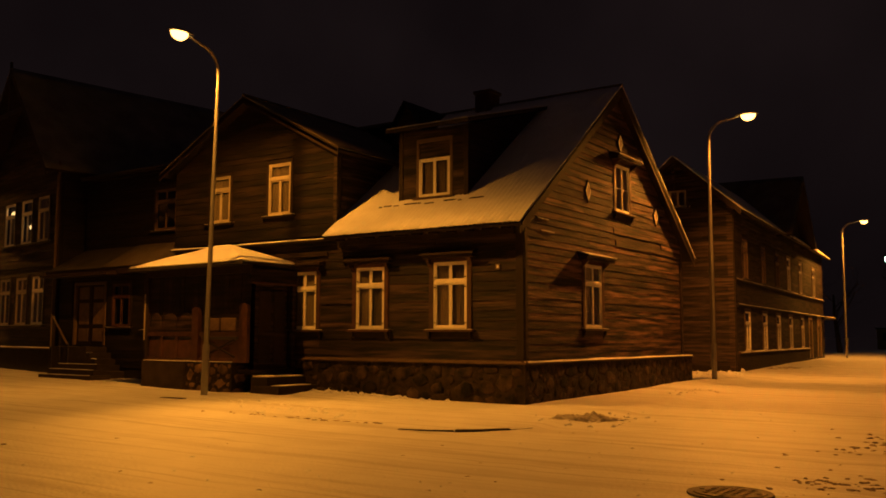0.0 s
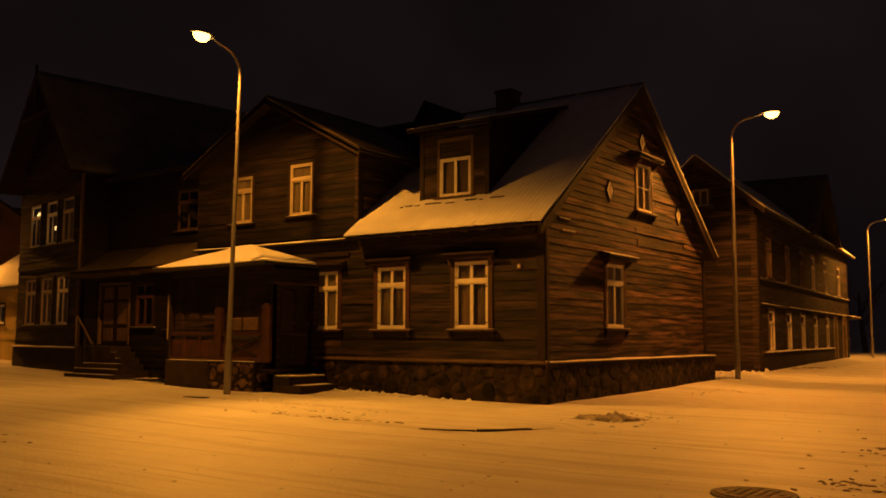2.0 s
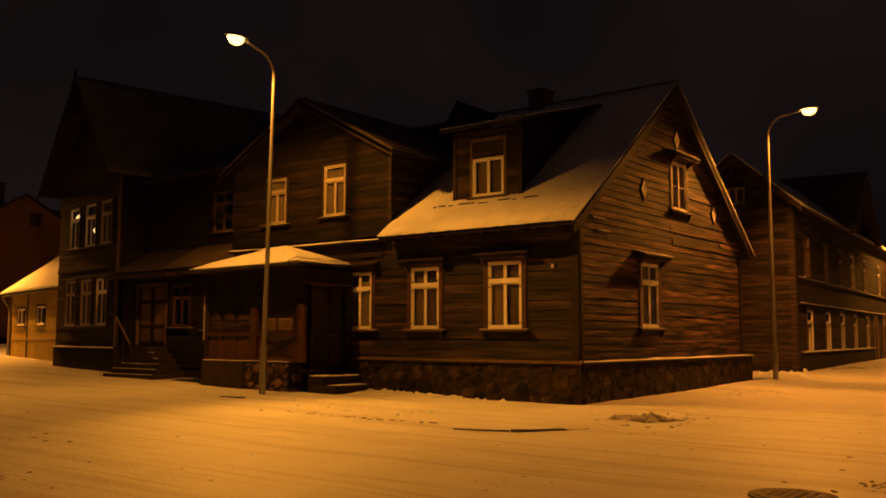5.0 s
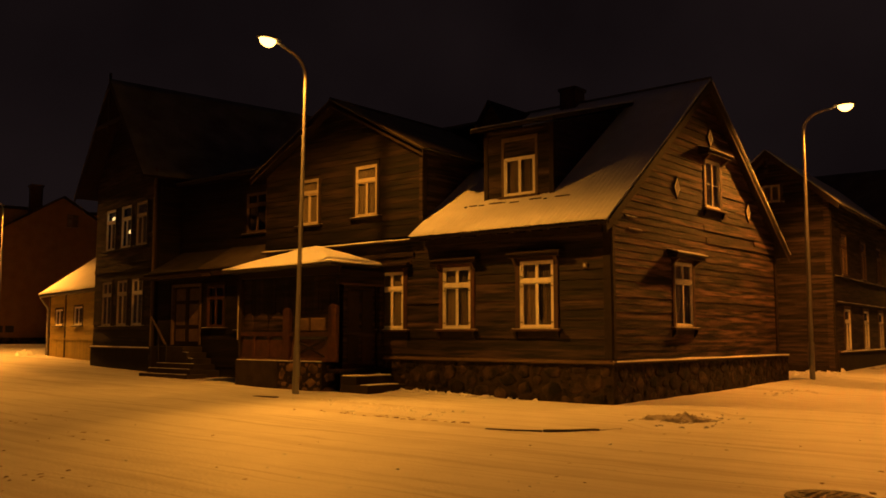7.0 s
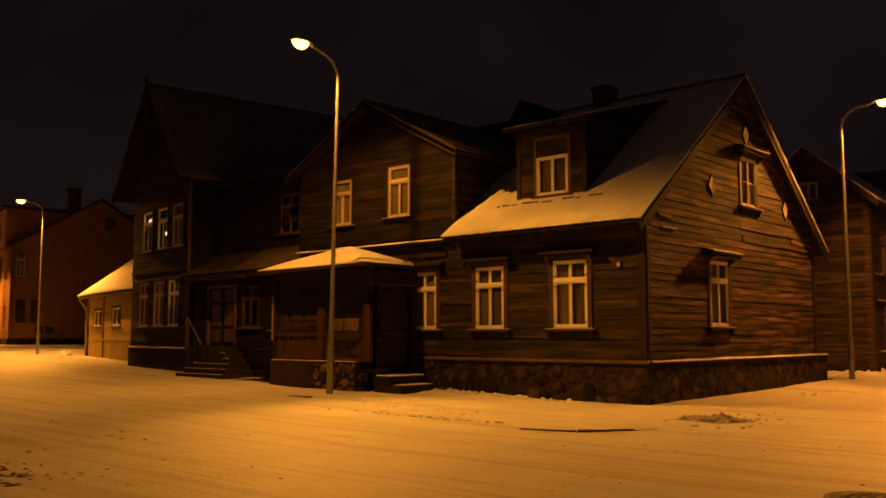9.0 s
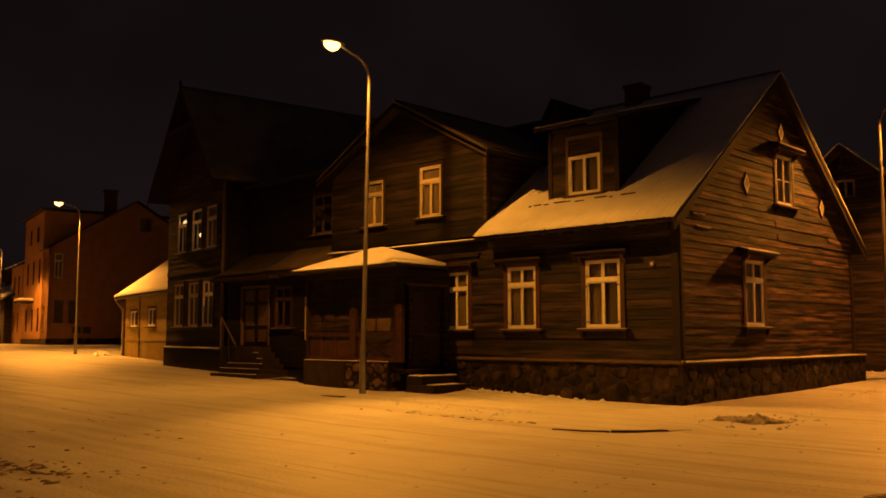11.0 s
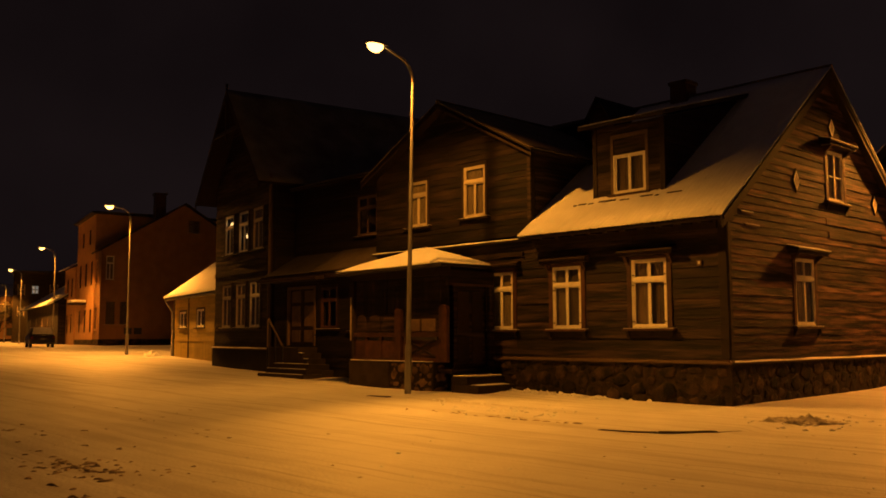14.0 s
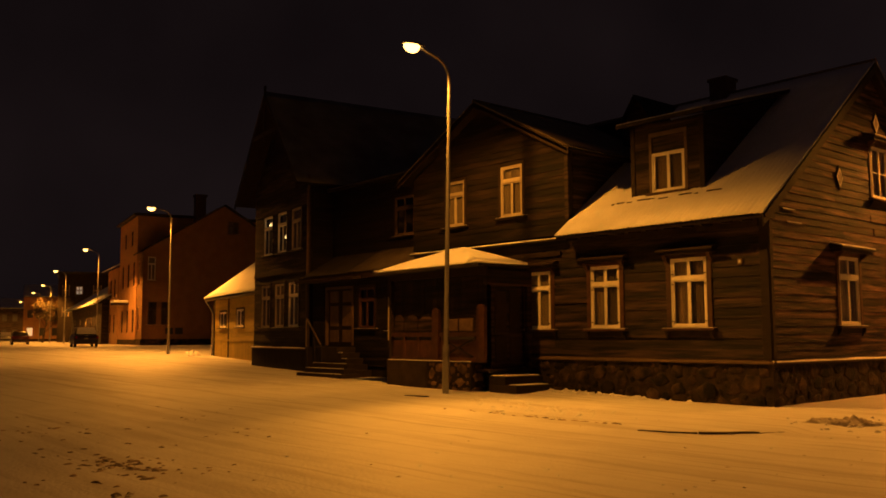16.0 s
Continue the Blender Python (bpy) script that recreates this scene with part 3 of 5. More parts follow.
def diamond(parent, m, u, z, w=0.17, h=0.26):
    win = new("diamond_window")
    win.parent = parent
    win.matrix_basis = m
    def ring(bm, a, b, y0, y1):
        o = [(u + w * a, z), (u, z + h * a), (u - w * a, z), (u, z - h * a)]
        i = [(u + w * b, z), (u, z + h * b), (u - w * b, z), (u, z - h * b)]
        for k in range(4):
            p, q, s, t = o[k], o[(k + 1) % 4], i[(k + 1) % 4], i[k]
            hexa(bm, [(p[0], y0, p[1]), (q[0], y0, q[1]), (s[0], y0, s[1]), (t[0], y0, t[1]), (p[0], y1, p[1]), (q[0], y1, q[1]), (s[0], y1, s[1]), (t[0], y1, t[1])])
        return bm
    part("casing", ring(bmesh.new(), 1.18, 0.92, -0.06, -0.02), TRIM_DARK, win)
    part("window_frame", ring(bmesh.new(), 0.92, 0.66, -0.068, -0.02), WHITE, win)
    bm = bmesh.new()
    vs = [bm.verts.new((u + a * w * 0.68, y, z + b * h * 0.68)) for y in (-0.058, -0.04) for a, b in ((1, 0), (0, 1), (-1, 0), (0, -1))]
    bm.faces.new(vs[:4]); bm.faces.new(vs[4:])
    for k in range(4):
        bm.faces.new((vs[k], vs[(k + 1) % 4], vs[4 + (k + 1) % 4], vs[4 + k]))
    part("pane", bm, OLD_WHITE, win, "painted panel in the diamond")


def downpipe(parent, path, r=0.05, mat=STEEL):
    return part("downpipe", tube(bmesh.new(), path, r, 8), mat, parent, "zinc downpipe", smooth=True)


# ---------------------------------------------------------------- corner house
DEPTH, RIDGE_Z, EAVE_Z, OVER = 10.2, 8.42, 4.05, 0.60
house = thing("corner_house", "old dark wooden corner house with snow on its roof", "house", at=Matrix.Identity(4))
GABLE = side_frame(0, 0)
MID = DEPTH / 2
PITCH = (RIDGE_Z - EAVE_Z) / (MID + OVER)
GABLE_LOW = EAVE_Z + OVER * PITCH - 0.12


def gable_top(u):
    return GABLE_LOW + PITCH * (MID - abs(u - MID))


def gable_span(z):
    k = max(0.0, (z - GABLE_LOW) / PITCH)
    return k, DEPTH - k


front_holes = [(-7.12, -6.25, 1.70, 3.23), (-4.87, -3.96, 1.70, 3.26), (-2.45, -1.49, 1.70, 3.30)]
gable_holes = [(3.12, 4.14, 1.75, 3.38), (5.13, 6.08, 4.97, 6.30)]
XW, XC0, XC1 = -17.9, -12.0, -5.55


def grown(h, c=0.13):
    return h[0] - c, h[1] + c, h[2] - 0.03, h[3] + c


wall("front_wall", FACADE, XC0, 0.0, 0.9, lambda u: 4.15, front_holes, 0.15, BACKING, house)
wall("gable_wall", GABLE, 0.0, DEPTH, 0.9, gable_top, gable_holes, 0.15, BACKING, house, (MID,))
wall("back_wall", Matrix.Translation((0, DEPTH - 0.15, 0)), XW, -0.15, 0.0, lambda u: 4.15, [], 0.15, BACKING, house)
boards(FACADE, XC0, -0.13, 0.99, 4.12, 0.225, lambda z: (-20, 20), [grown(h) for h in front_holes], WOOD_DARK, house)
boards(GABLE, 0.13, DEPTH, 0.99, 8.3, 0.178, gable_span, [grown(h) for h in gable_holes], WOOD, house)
for h in front_holes:
    window(house, FACADE, *h, curtain="full", hinges=True)
window(house, GABLE, *gable_holes[0], hood="wide", curtain="full", cloth=CURTAIN)
window(house, GABLE, *gable_holes[1], hood="wide", transom=0, curtain="full", bars=1, cloth=CURTAIN)
for u, z in ((3.35, 5.28), (5.48, 6.92), (8.05, 5.14)):
    diamond(house, GABLE, u, z)
# corner boards, frieze, short ledges with snow on the gable
band(house, FACADE, -0.16, 0.045, 0.99, 4.1, 0.06, TRIM_DARK, "corner_board")
band(house, GABLE, -0.0, 0.13, 0.99, GABLE_LOW - 0.1, 0.055, TRIM_DARK, "corner_board")
band(house, GABLE, DEPTH - 0.16, DEPTH, 0.99, GABLE_LOW - 0.05, 0.055, TRIM_DARK, "corner_board")
band(house, FACADE, -5.5, -0.17, 3.86, 4.1, 0.075, TRIM_DARK, "frieze_board")
for u0, u1, z in ((0.62, 1.18, 4.30), (0.78, 1.45, 4.02)):
    ledge(house, GABLE, u0, u1, z, 0.06, WOOD)
# plinth
PL = part("plinth", boxed(0.0, (-7.05, 0.06, -0.06, 0.2, -0.4, 0.9), (-0.2, 0.06, 0.2, DEPTH + 0.75, -0.4, 0.9)), MORTAR, house, "rubble stone plinth in mortar")
rubble(PL, Matrix.Translation((0, -0.06, 0)), -7.0, 0.02, -0.05, 0.88, 0.25, seed=3, out=0.014)
rubble(PL, side_frame(0.06, 0), -0.02, DEPTH + 0.75, -0.05, 0.88, 0.25, seed=4, out=0.011)
ledge(house, FACADE, -7.05, 0.12, 0.945, 0.12, DOOR_PANEL, snow=False)
ledge(house, GABLE, -0.1, DEPTH + 0.72, 0.945, 0.12)
# boarded lean-to behind the gable
bm = boxed(0.0, (-1.6, -0.25, DEPTH, DEPTH + 0.8, 0.9, 3.5))
part("lean_to_wall", bm, BACKING, house)
boards(side_frame(-0.25, 0), DEPTH + 0.005, DEPTH + 0.8, 0.95, 3.5, 0.19, lambda z: (-90, 90), [], WOOD_GREY, house)
# roof
X1 = 0.30
up_f = Vector((0, MID + OVER, RIDGE_Z - EAVE_Z))
roof_slope("roof", house, (XC1, -OVER, EAVE_Z), (X1, -OVER, EAVE_Z), up_f, seed=1)
roof_slope("roof", house, (XW, DEPTH + OVER, EAVE_Z), (X1, DEPTH + OVER, EAVE_Z), Vector((0, -up_f.y, up_f.z)), wave=0, seed=2)
VERGE = Matrix.Translation((X1 - 0.06, 0, 0)) @ GABLE
for a, b in (((-OVER, EAVE_Z - 0.01), (MID, RIDGE_Z - 0.01)), ((MID, RIDGE_Z - 0.01), (DEPTH + OVER, EAVE_Z - 0.01))):
    verge(house, VERGE, a, b, 0.27, 0.035, 0.0, TRIM_DARK)
    if a[0] < 0:
        continue
    bm = bmesh.new()
    (u0, z0), (u1, z1) = a, b
    tube(bm, [(0, u0, z0 + 0.05), (0, u1, z1 + 0.05)], 0.026, 6)
    part("verge_snow", put(bm, Matrix.Translation((X1 - 0.03, 0, 0))), ROOF_SNOW, house, "ridge of snow along the verge")
for i in range(12):
    x = XC1 + 0.2 + i * 0.5
    bm = bmesh.new()
    hexa(bm, [(x, -OVER + 0.06, EAVE_Z - 0.10), (x + 0.09, -OVER + 0.06, EAVE_Z - 0.10), (x + 0.09, -OVER + 0.06, EAVE_Z - 0.02), (x, -OVER + 0.06, EAVE_Z - 0.02),
              (x, -0.05, EAVE_Z - 0.06), (x + 0.09, -0.05, EAVE_Z - 0.06), (x + 0.09, -0.05, EAVE_Z + 0.30), (x, -0.05, EAVE_Z + 0.30)])
    part("rafter_end", bm, TRIM_DARK, house)
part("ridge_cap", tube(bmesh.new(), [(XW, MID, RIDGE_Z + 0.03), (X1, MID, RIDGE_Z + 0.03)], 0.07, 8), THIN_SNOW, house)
bm = boxed(0.012, (-4.36, -3.82, MID - 0.28, MID + 0.28, RIDGE_Z - 0.8, RIDGE_Z + 0.42), (-4.40, -3.78, MID - 0.32, MID + 0.32, RIDGE_Z + 0.42, RIDGE_Z + 0.52))
part("chimney", bm, BRICK, house, "soot-dark brick chimney on the ridge")

# shed dormer
DX0, DX1, DY, DZ = -3.95, -1.87, 0.60, 6.78
dormer = new("dormer")
dormer.parent = house
D = Matrix.Translation((0, DY, 0))
dhole = (-3.34, -2.39, 5.03, 6.46)


def roof_z(y):
    return EAVE_Z + (y + OVER) * PITCH


wall("front_wall", D, DX0, DX1, 4.75, lambda u: DZ, [dhole], 0.1, BACKING, dormer)
boards(D, DX0 + 0.1, DX1 - 0.1, 4.8, DZ, 0.17, lambda z: (-90, 90), [grown(dhole, 0.02)], WOOD_GREY, dormer)
band(dormer, D, DX0 - 0.03, DX0 + 0.1, 4.85, DZ, 0.05, TRIM_DARK, "corner_board")
band(dormer, D, DX1 - 0.1, DX1 + 0.03, 4.85, DZ, 0.05, TRIM_DARK, "corner_board")
window(house, D, -3.34, -2.39, 5.03, 6.02, casing=0, hood="", transom=0, curtain="full")
bm = boxed(0.005, (-3.34, -2.39, -0.01, 0.05, 6.02, 6.46))
part("transom_panel", put(bm, D), WOOD_DARK, dormer)
bm = boxed(0.005, (-3.42, -2.31, -0.045, 0.0, 6.44, 6.54), (-3.42, -3.34, -0.045, 0.0, 5.0, 6.44), (-2.39, -2.31, -0.045, 0.0, 5.0, 6.44))
part("casing", put(bm, D), DOOR_PANEL, dormer)
part("window_sill", put(boxed(0.006, (-3.48, -2.25, -0.12, 0.0, 4.97, 5.03)), D), TRIM, dormer)
YB = (DZ + 0.05 - EAVE_Z) / (PITCH - 0.17) - OVER + 0.35
for x in (DX0, DX1 - 0.1):
    bm = bmesh.new()
    pts = [(DY + 0.1, 4.75), (YB, roof_z(YB) - 0.15), (YB, roof_z(YB) - 0.02), (DY + 0.1, DZ + 0.02)]
    hexa(bm, [(x, p[0], p[1]) for p in pts] + [(x + 0.1, p[0], p[1]) for p in pts])
    part("side_wall", bm, WOOD_DARK, dormer)
bm = bmesh.new()
za, zb = DZ + 0.02, roof_z(YB) + 0.02
hexa(bm, [(DX0 - 0.28, DY - 0.32, za - 0.05), (DX1 + 0.2, DY - 0.32, za - 0.05), (DX1 + 0.2, DY - 0.32, za + 0.05), (DX0 - 0.28, DY - 0.32, za + 0.05),
          (DX0 - 0.28, YB, zb), (DX1 + 0.2, YB, zb), (DX1 + 0.2, YB, zb + 0.1), (DX0 - 0.28, YB, zb + 0.1)])
part("roof", bm, ROOF, dormer)
bm = bmesh.new()
hexa(bm, [(DX0 - 0.27, DY - 0.30, za + 0.054), (DX1 + 0.19, DY - 0.30, za + 0.054), (DX1 + 0.19, DY - 0.30, za + 0.08), (DX0 - 0.27, DY - 0.30, za + 0.08),
          (DX0 - 0.27, YB, zb + 0.104), (DX1 + 0.19, YB, zb + 0.104), (DX1 + 0.19, YB, zb + 0.14), (DX0 - 0.27, YB, zb + 0.14)])
part("roof_snow", bm, ROOF_SNOW, dormer)
# torn strip of sheet under the dormer window, bare of snow
x = -4.45
while x < -1.3:
    w = rng.uniform(0.06, 0.42)
    y = DY - 0.24 + rng.uniform(-0.03, 0.03)
    bm = boxed(0.003, (x, x + w, -rng.uniform(0.012, 0.04), 0.02, 0.0, 0.014))
    part("bare_sheet_edge", put(bm, Matrix.Translation((0, y, roof_z(y) + 0.066)) @ Matrix.Rotation(math.atan(PITCH), 4, "X")), ROOF, dormer)
    x += w + rng.uniform(0.03, 0.30)
# small pointed dormer behind
bm = bmesh.new()
P = [(-6.35, 3.3, 7.1), (-5.2, 3.3, 7.1), (-5.2, 3.3, 7.55), (-5.78, 3.3, 8.42), (-6.35, 3.3, 7.55)]
v = [bm.verts.new(p) for p in P] + [bm.verts.new((p[0], 5.0, p[2])) for p in P]
bm.faces.new(v[:5]); bm.faces.new(v[5:])
for k in range(5):
    bm.faces.new((v[k], v[(k + 1) % 5], v[5 + (k + 1) % 5], v[5 + k]))
part("pointed_dormer", bm, WOOD_DARK, house)
for s in (-1, 1):
    bm = bmesh.new()
    x0, x1 = -5.78, -5.78 + s * 0.72
    hexa(bm, [(x0, 3.1, 8.44), (x1, 3.1, 7.36), (x1, 3.1, 7.42), (x0, 3.1, 8.50), (x0, 5.0, 8.44), (x1, 5.0, 7.36), (x1, 5.0, 7.42), (x0, 5.0, 8.50)])
    part("pointed_dormer_roof", bm, ROOF, house)

# cross gable over the front
CM, CZ0, CZ1 = (XC0 + XC1) / 2, 6.45, 8.16
CF = Matrix.Translation((0, -0.05, 0))
c_holes = [(-10.43, -9.60, 4.78, 6.14), (-8.05, -7.21, 4.84, 6.28)]
CP = (CZ1 - CZ0) / (XC1 - CM)
wall("gable_wall", CF, XC0, XC1, 4.16, lambda u: CZ0 + CP * (XC1 - CM - abs(u - CM)), c_holes, 0.15, BACKING, house, (CM,))
boards(CF, XC0, XC1 - 0.10, 4.16, CZ1, 0.16, lambda z: (XC0 + max(0, (z - CZ0) / CP), XC1 - max(0, (z - CZ0) / CP)), [grown(h, 0.09) for h in c_holes], WOOD_DEEP, house)
for h in c_holes:
    window(house, CF, *h, casing=0.09, hood="", apron=False, curtain="full", top_cols=1, trim=TRIM_DARK, sash=OLD_WHITE)
band(house, CF, XC1 - 0.10, XC1 + 0.02, 4.16, CZ0, 0.05, WOOD_GREY, "corner_board")
for s in (XC0, XC1 - 0.15):
    m = side_frame(s + 0.15, 0)
    wall("side_wall", m, 0.1, 4.4, 4.1, lambda u: CZ0, [], 0.15, BACKING, house)
boards(side_frame(XC1, 0), 0.1, 3.2, 4.2, CZ0, 0.17, lambda z: (-9, 9), [], WOOD_DARK, house)
CO = 0.35
for s in (-1, 1):
    e = CM + s * (XC1 - CM + CO)
    upv = Vector((CM - e, 0, CP * (XC1 - CM + CO)))
    a, b = (e, -0.45, CZ1 + 0.1 - upv.z), (e, MID, CZ1 + 0.1 - upv.z)
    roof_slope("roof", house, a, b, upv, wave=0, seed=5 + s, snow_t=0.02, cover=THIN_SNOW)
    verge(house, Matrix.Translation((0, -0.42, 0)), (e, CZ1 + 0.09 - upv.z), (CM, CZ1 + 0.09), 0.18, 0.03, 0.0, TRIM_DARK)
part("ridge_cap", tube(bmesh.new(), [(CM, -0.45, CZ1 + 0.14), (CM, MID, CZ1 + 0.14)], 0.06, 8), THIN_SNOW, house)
ledge(house, CF, XC0, XC1 - 0.05, 4.07, 0.20, TRIM_DARK)
band(house, FACADE, XC0, XC1 - 0.3, 3.62, 3.74, 0.09, TRIM_DARK, "frieze_board")

# low wing to the far house, with the entrance and a small dormer
WY = 0.25
WF = Matrix.Translation((0, WY, 0))
w_holes = [(-17.45, -15.72, 1.20, 3.28), (-15.35, -14.45, 1.80, 3.18), (-13.65, -12.75, 1.72, 3.18)]
wall("front_wall", WF, -18.3, XC0, 0.0, lambda u: 3.75, w_holes, 0.15, BACKING, house)
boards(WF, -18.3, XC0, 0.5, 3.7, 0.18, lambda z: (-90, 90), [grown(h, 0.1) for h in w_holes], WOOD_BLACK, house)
for h in w_holes[1:]:
    window(house, WF, *h, casing=0.1, hood="", apron=False, curtain="", sash=TRIM, trim=TRIM_DARK)
PY, PZ = 1.15, 4.50
# left stretch has no snow: bare dark sheet stands in for its shade
roof_slope("roof", house, (-18.2, -0.30, 3.66), (-15.3, -0.30, 3.66), Vector((0, PY + 0.3, PZ - 3.66)), wave=0, seed=9, snow=False)
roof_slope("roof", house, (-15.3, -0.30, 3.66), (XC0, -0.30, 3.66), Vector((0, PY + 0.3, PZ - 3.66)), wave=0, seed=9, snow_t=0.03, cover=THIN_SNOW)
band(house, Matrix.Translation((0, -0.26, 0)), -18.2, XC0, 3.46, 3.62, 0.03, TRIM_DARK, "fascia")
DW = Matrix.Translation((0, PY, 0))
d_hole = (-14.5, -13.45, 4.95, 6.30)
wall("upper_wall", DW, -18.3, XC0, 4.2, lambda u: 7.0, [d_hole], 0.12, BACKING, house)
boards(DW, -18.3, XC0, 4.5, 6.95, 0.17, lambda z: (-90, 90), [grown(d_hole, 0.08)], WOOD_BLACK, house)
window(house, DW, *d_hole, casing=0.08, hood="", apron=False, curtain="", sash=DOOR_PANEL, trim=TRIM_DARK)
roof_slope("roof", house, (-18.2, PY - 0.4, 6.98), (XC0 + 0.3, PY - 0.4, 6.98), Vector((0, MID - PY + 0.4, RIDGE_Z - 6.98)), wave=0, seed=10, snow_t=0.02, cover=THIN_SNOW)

# entrance: double door with panels, hood, steps and a handrail
door = thing("door", "tall dark double door with pale panels under a wooden hood", "door", "structure")
u0, u1, z0, z1 = w_holes[0]
part("door_frame", put(boxed(0.006, (u0, u0 + 0.09, -0.04, 0.12, z0, z1), (u1 - 0.09, u1, -0.04, 0.12, z0, z1), (u0 + 0.09, u1 - 0.09, -0.04, 0.12, z1 - 0.09, z1)), WF), DOOR_PANEL, door)
mid = (u0 + u1) / 2
for a, b in ((u0 + 0.09, mid - 0.004), (mid + 0.004, u1 - 0.09)):
    leaf = part("door_leaf", put(boxed(0.006, (a, b, 0.05, 0.10, z0, z1 - 0.09)), WF), TRIM_DARK, door)
    for c, d in ((z0 + 0.12, z0 + 0.55), (z0 + 0.68, z0 + 1.40), (z0 + 1.52, z0 + 1.92)):
        part("door_panel", put(boxed(0.01, (a + 0.12, b - 0.12, 0.03, 0.06, c, d)), WF), DOOR_PANEL, leaf, "faded panel")
part("door_handle", put(boxed(0.008, (mid + 0.03, mid + 0.15, 0.0, 0.05, z0 + 1.0, z0 + 1.03)), WF), IRON, door)
bm = bmesh.new()
hexa(bm, [(u0 - 0.7, -0.65, 3.42), (u1 + 1.2, -0.65, 3.42), (u1 + 1.2, -0.65, 3.50), (u0 - 0.7, -0.65, 3.50), (u0 - 0.7, WY - 0.03, 3.45), (u1 + 1.2, WY - 0.03, 3.45), (u1 + 1.2, WY - 0.03, 3.64), (u0 - 0.7, WY - 0.03, 3.64)])
part("door_hood", bm, TRIM_DARK, door)
steps = thing("entrance_steps", "flight of dark stone steps with an iron handrail, dusted with snow", "steps")
part("landing", boxed(0.01, (-17.55, -15.55, -0.55, WY - 0.04, 0.0, 1.16)), CONCRETE, steps)
for i in range(4):
    za = 0.97 - 0.19 * i
    x0 = -15.55 + 0.24 * i
    st = part("step", boxed(0.01, (x0, x0 + 0.24, -0.55, WY - 0.04, 0.0, za)), CONCRETE, steps)
    part("snow_edge", boxed(0.004, (x0 + 0.01, x0 + 0.22, -0.54, -0.46, za + 0.001, za + 0.016)), ROOF_SNOW, st)
for i, za in enumerate((0.30, 0.46, 0.62)):
    st = part("step", boxed(0.01, (-16.9 + 0.1 * i, -14.2 - 0.2 * i, -1.30 + 0.25 * i, -0.555, 0.0, za)), CONCRETE, steps)
    part("snow_edge", boxed(0.004, (-16.85 + 0.1 * i, -14.3 - 0.2 * i, -1.29 + 0.25 * i, -1.22 + 0.25 * i, za + 0.001, za + 0.016)), ROOF_SNOW, st)
part("handrail", tube(bmesh.new(), [(-17.35, -0.6, 2.15), (-16.35, -0.7, 1.25)], 0.035, 8), DOOR_PANEL, steps, "pale wooden handrail", smooth=True)
for x, zb, zt in ((-17.3, 0.2, 2.1), (-16.85, 0.2, 1.7), (-16.4, 0.2, 1.3)):
    part("baluster", tube(bmesh.new(), [(x, -0.62, zb), (x, -0.62, zt)], 0.02, 6), IRON, steps)

# ---------------------------------------------------------------- veranda
ver = thing("veranda", "closed wooden veranda with red-brown panels on a stone base", "veranda", at=Matrix.Identity(4))
VX0, VX1, VY = -11.0, -6.95, -1.75
VF = Matrix.Translation((0, VY, 0))
VS = side_frame(VX1, 0)
base = part("base", boxed(0.02, (VX0 - 0.03, -9.25, VY - 0.12, -0.06, -0.3, 0.84)), RENDERING, ver, "cement-faced base")
base2 = part("base", boxed(0.0, (-9.25, -7.46, VY - 0.08, VY + 0.5, -0.3, 0.82)), MORTAR, ver, "rubble base")
rubble(base2, Matrix.Translation((0, VY - 0.08, 0)), -9.22, -7.48, -0.02, 0.82, 0.21, seed=11, mat=PALE_STONE, out=0.010)
rubble(base2, side_frame(-7.46, VY), -0.05, 0.5, -0.02, 0.82, 0.21, seed=12, mat=PALE_STONE, out=0.010)
part("base_snow", boxed(0.008, (VX0, -7.5, VY - 0.10, VY - 0.02, 0.842, 0.858)), ROOF_SNOW, ver)
part("backing", boxed(0, (VX0 + 0.05, VX1 - 0.1, VY + 0.09, VY + 0.14, 0.84, 3.2)), WOOD_DARK, ver)
part("side_wall", boxed(0, (VX0, VX0 + 0.08, VY + 0.1, -0.05, 0.84, 3.2)), WOOD_DARK, ver)
part("floor", boxed(0, (VX0, VX1, VY + 0.1, -0.06, 0.55, 0.66)), WOOD_DARK, ver)
# tall posts with rounded heads
for x, w, zt in ((-10.98, 0.10, 3.2), (-8.95, 0.26, 2.24), (-7.13, 0.30, 2.30)):
    bm = bmesh.new()
    soft_box(bm, x - w / 2, x + w / 2, -0.05, 0.08, 0.84, zt - w * 0.3, 0.01)
    n = 8
    f = [bm.verts.new((x + w / 2 * cos(pi * k / n), -0.05, zt - w * 0.3 + w * 0.45 * sin(pi * k / n))) for k in range(n + 1)]
    g = [bm.verts.new((p.co.x, 0.08, p.co.z)) for p in f]
    for k in range(n):
        bm.faces.new((f[k], f[k + 1], g[k + 1], g[k]))
    bm.faces.new(f); bm.faces.new(g)
    part("post", put(bm, VF), TRIM if w > 0.2 else TRIM_DARK, ver)
part("corner_strip", put(boxed(0.006, (VX0 - 0.06, VX0 - 0.01, -0.06, -0.02, 1.40, 2.66)), VF), OLD_WHITE, ver, "pale painted corner strip")
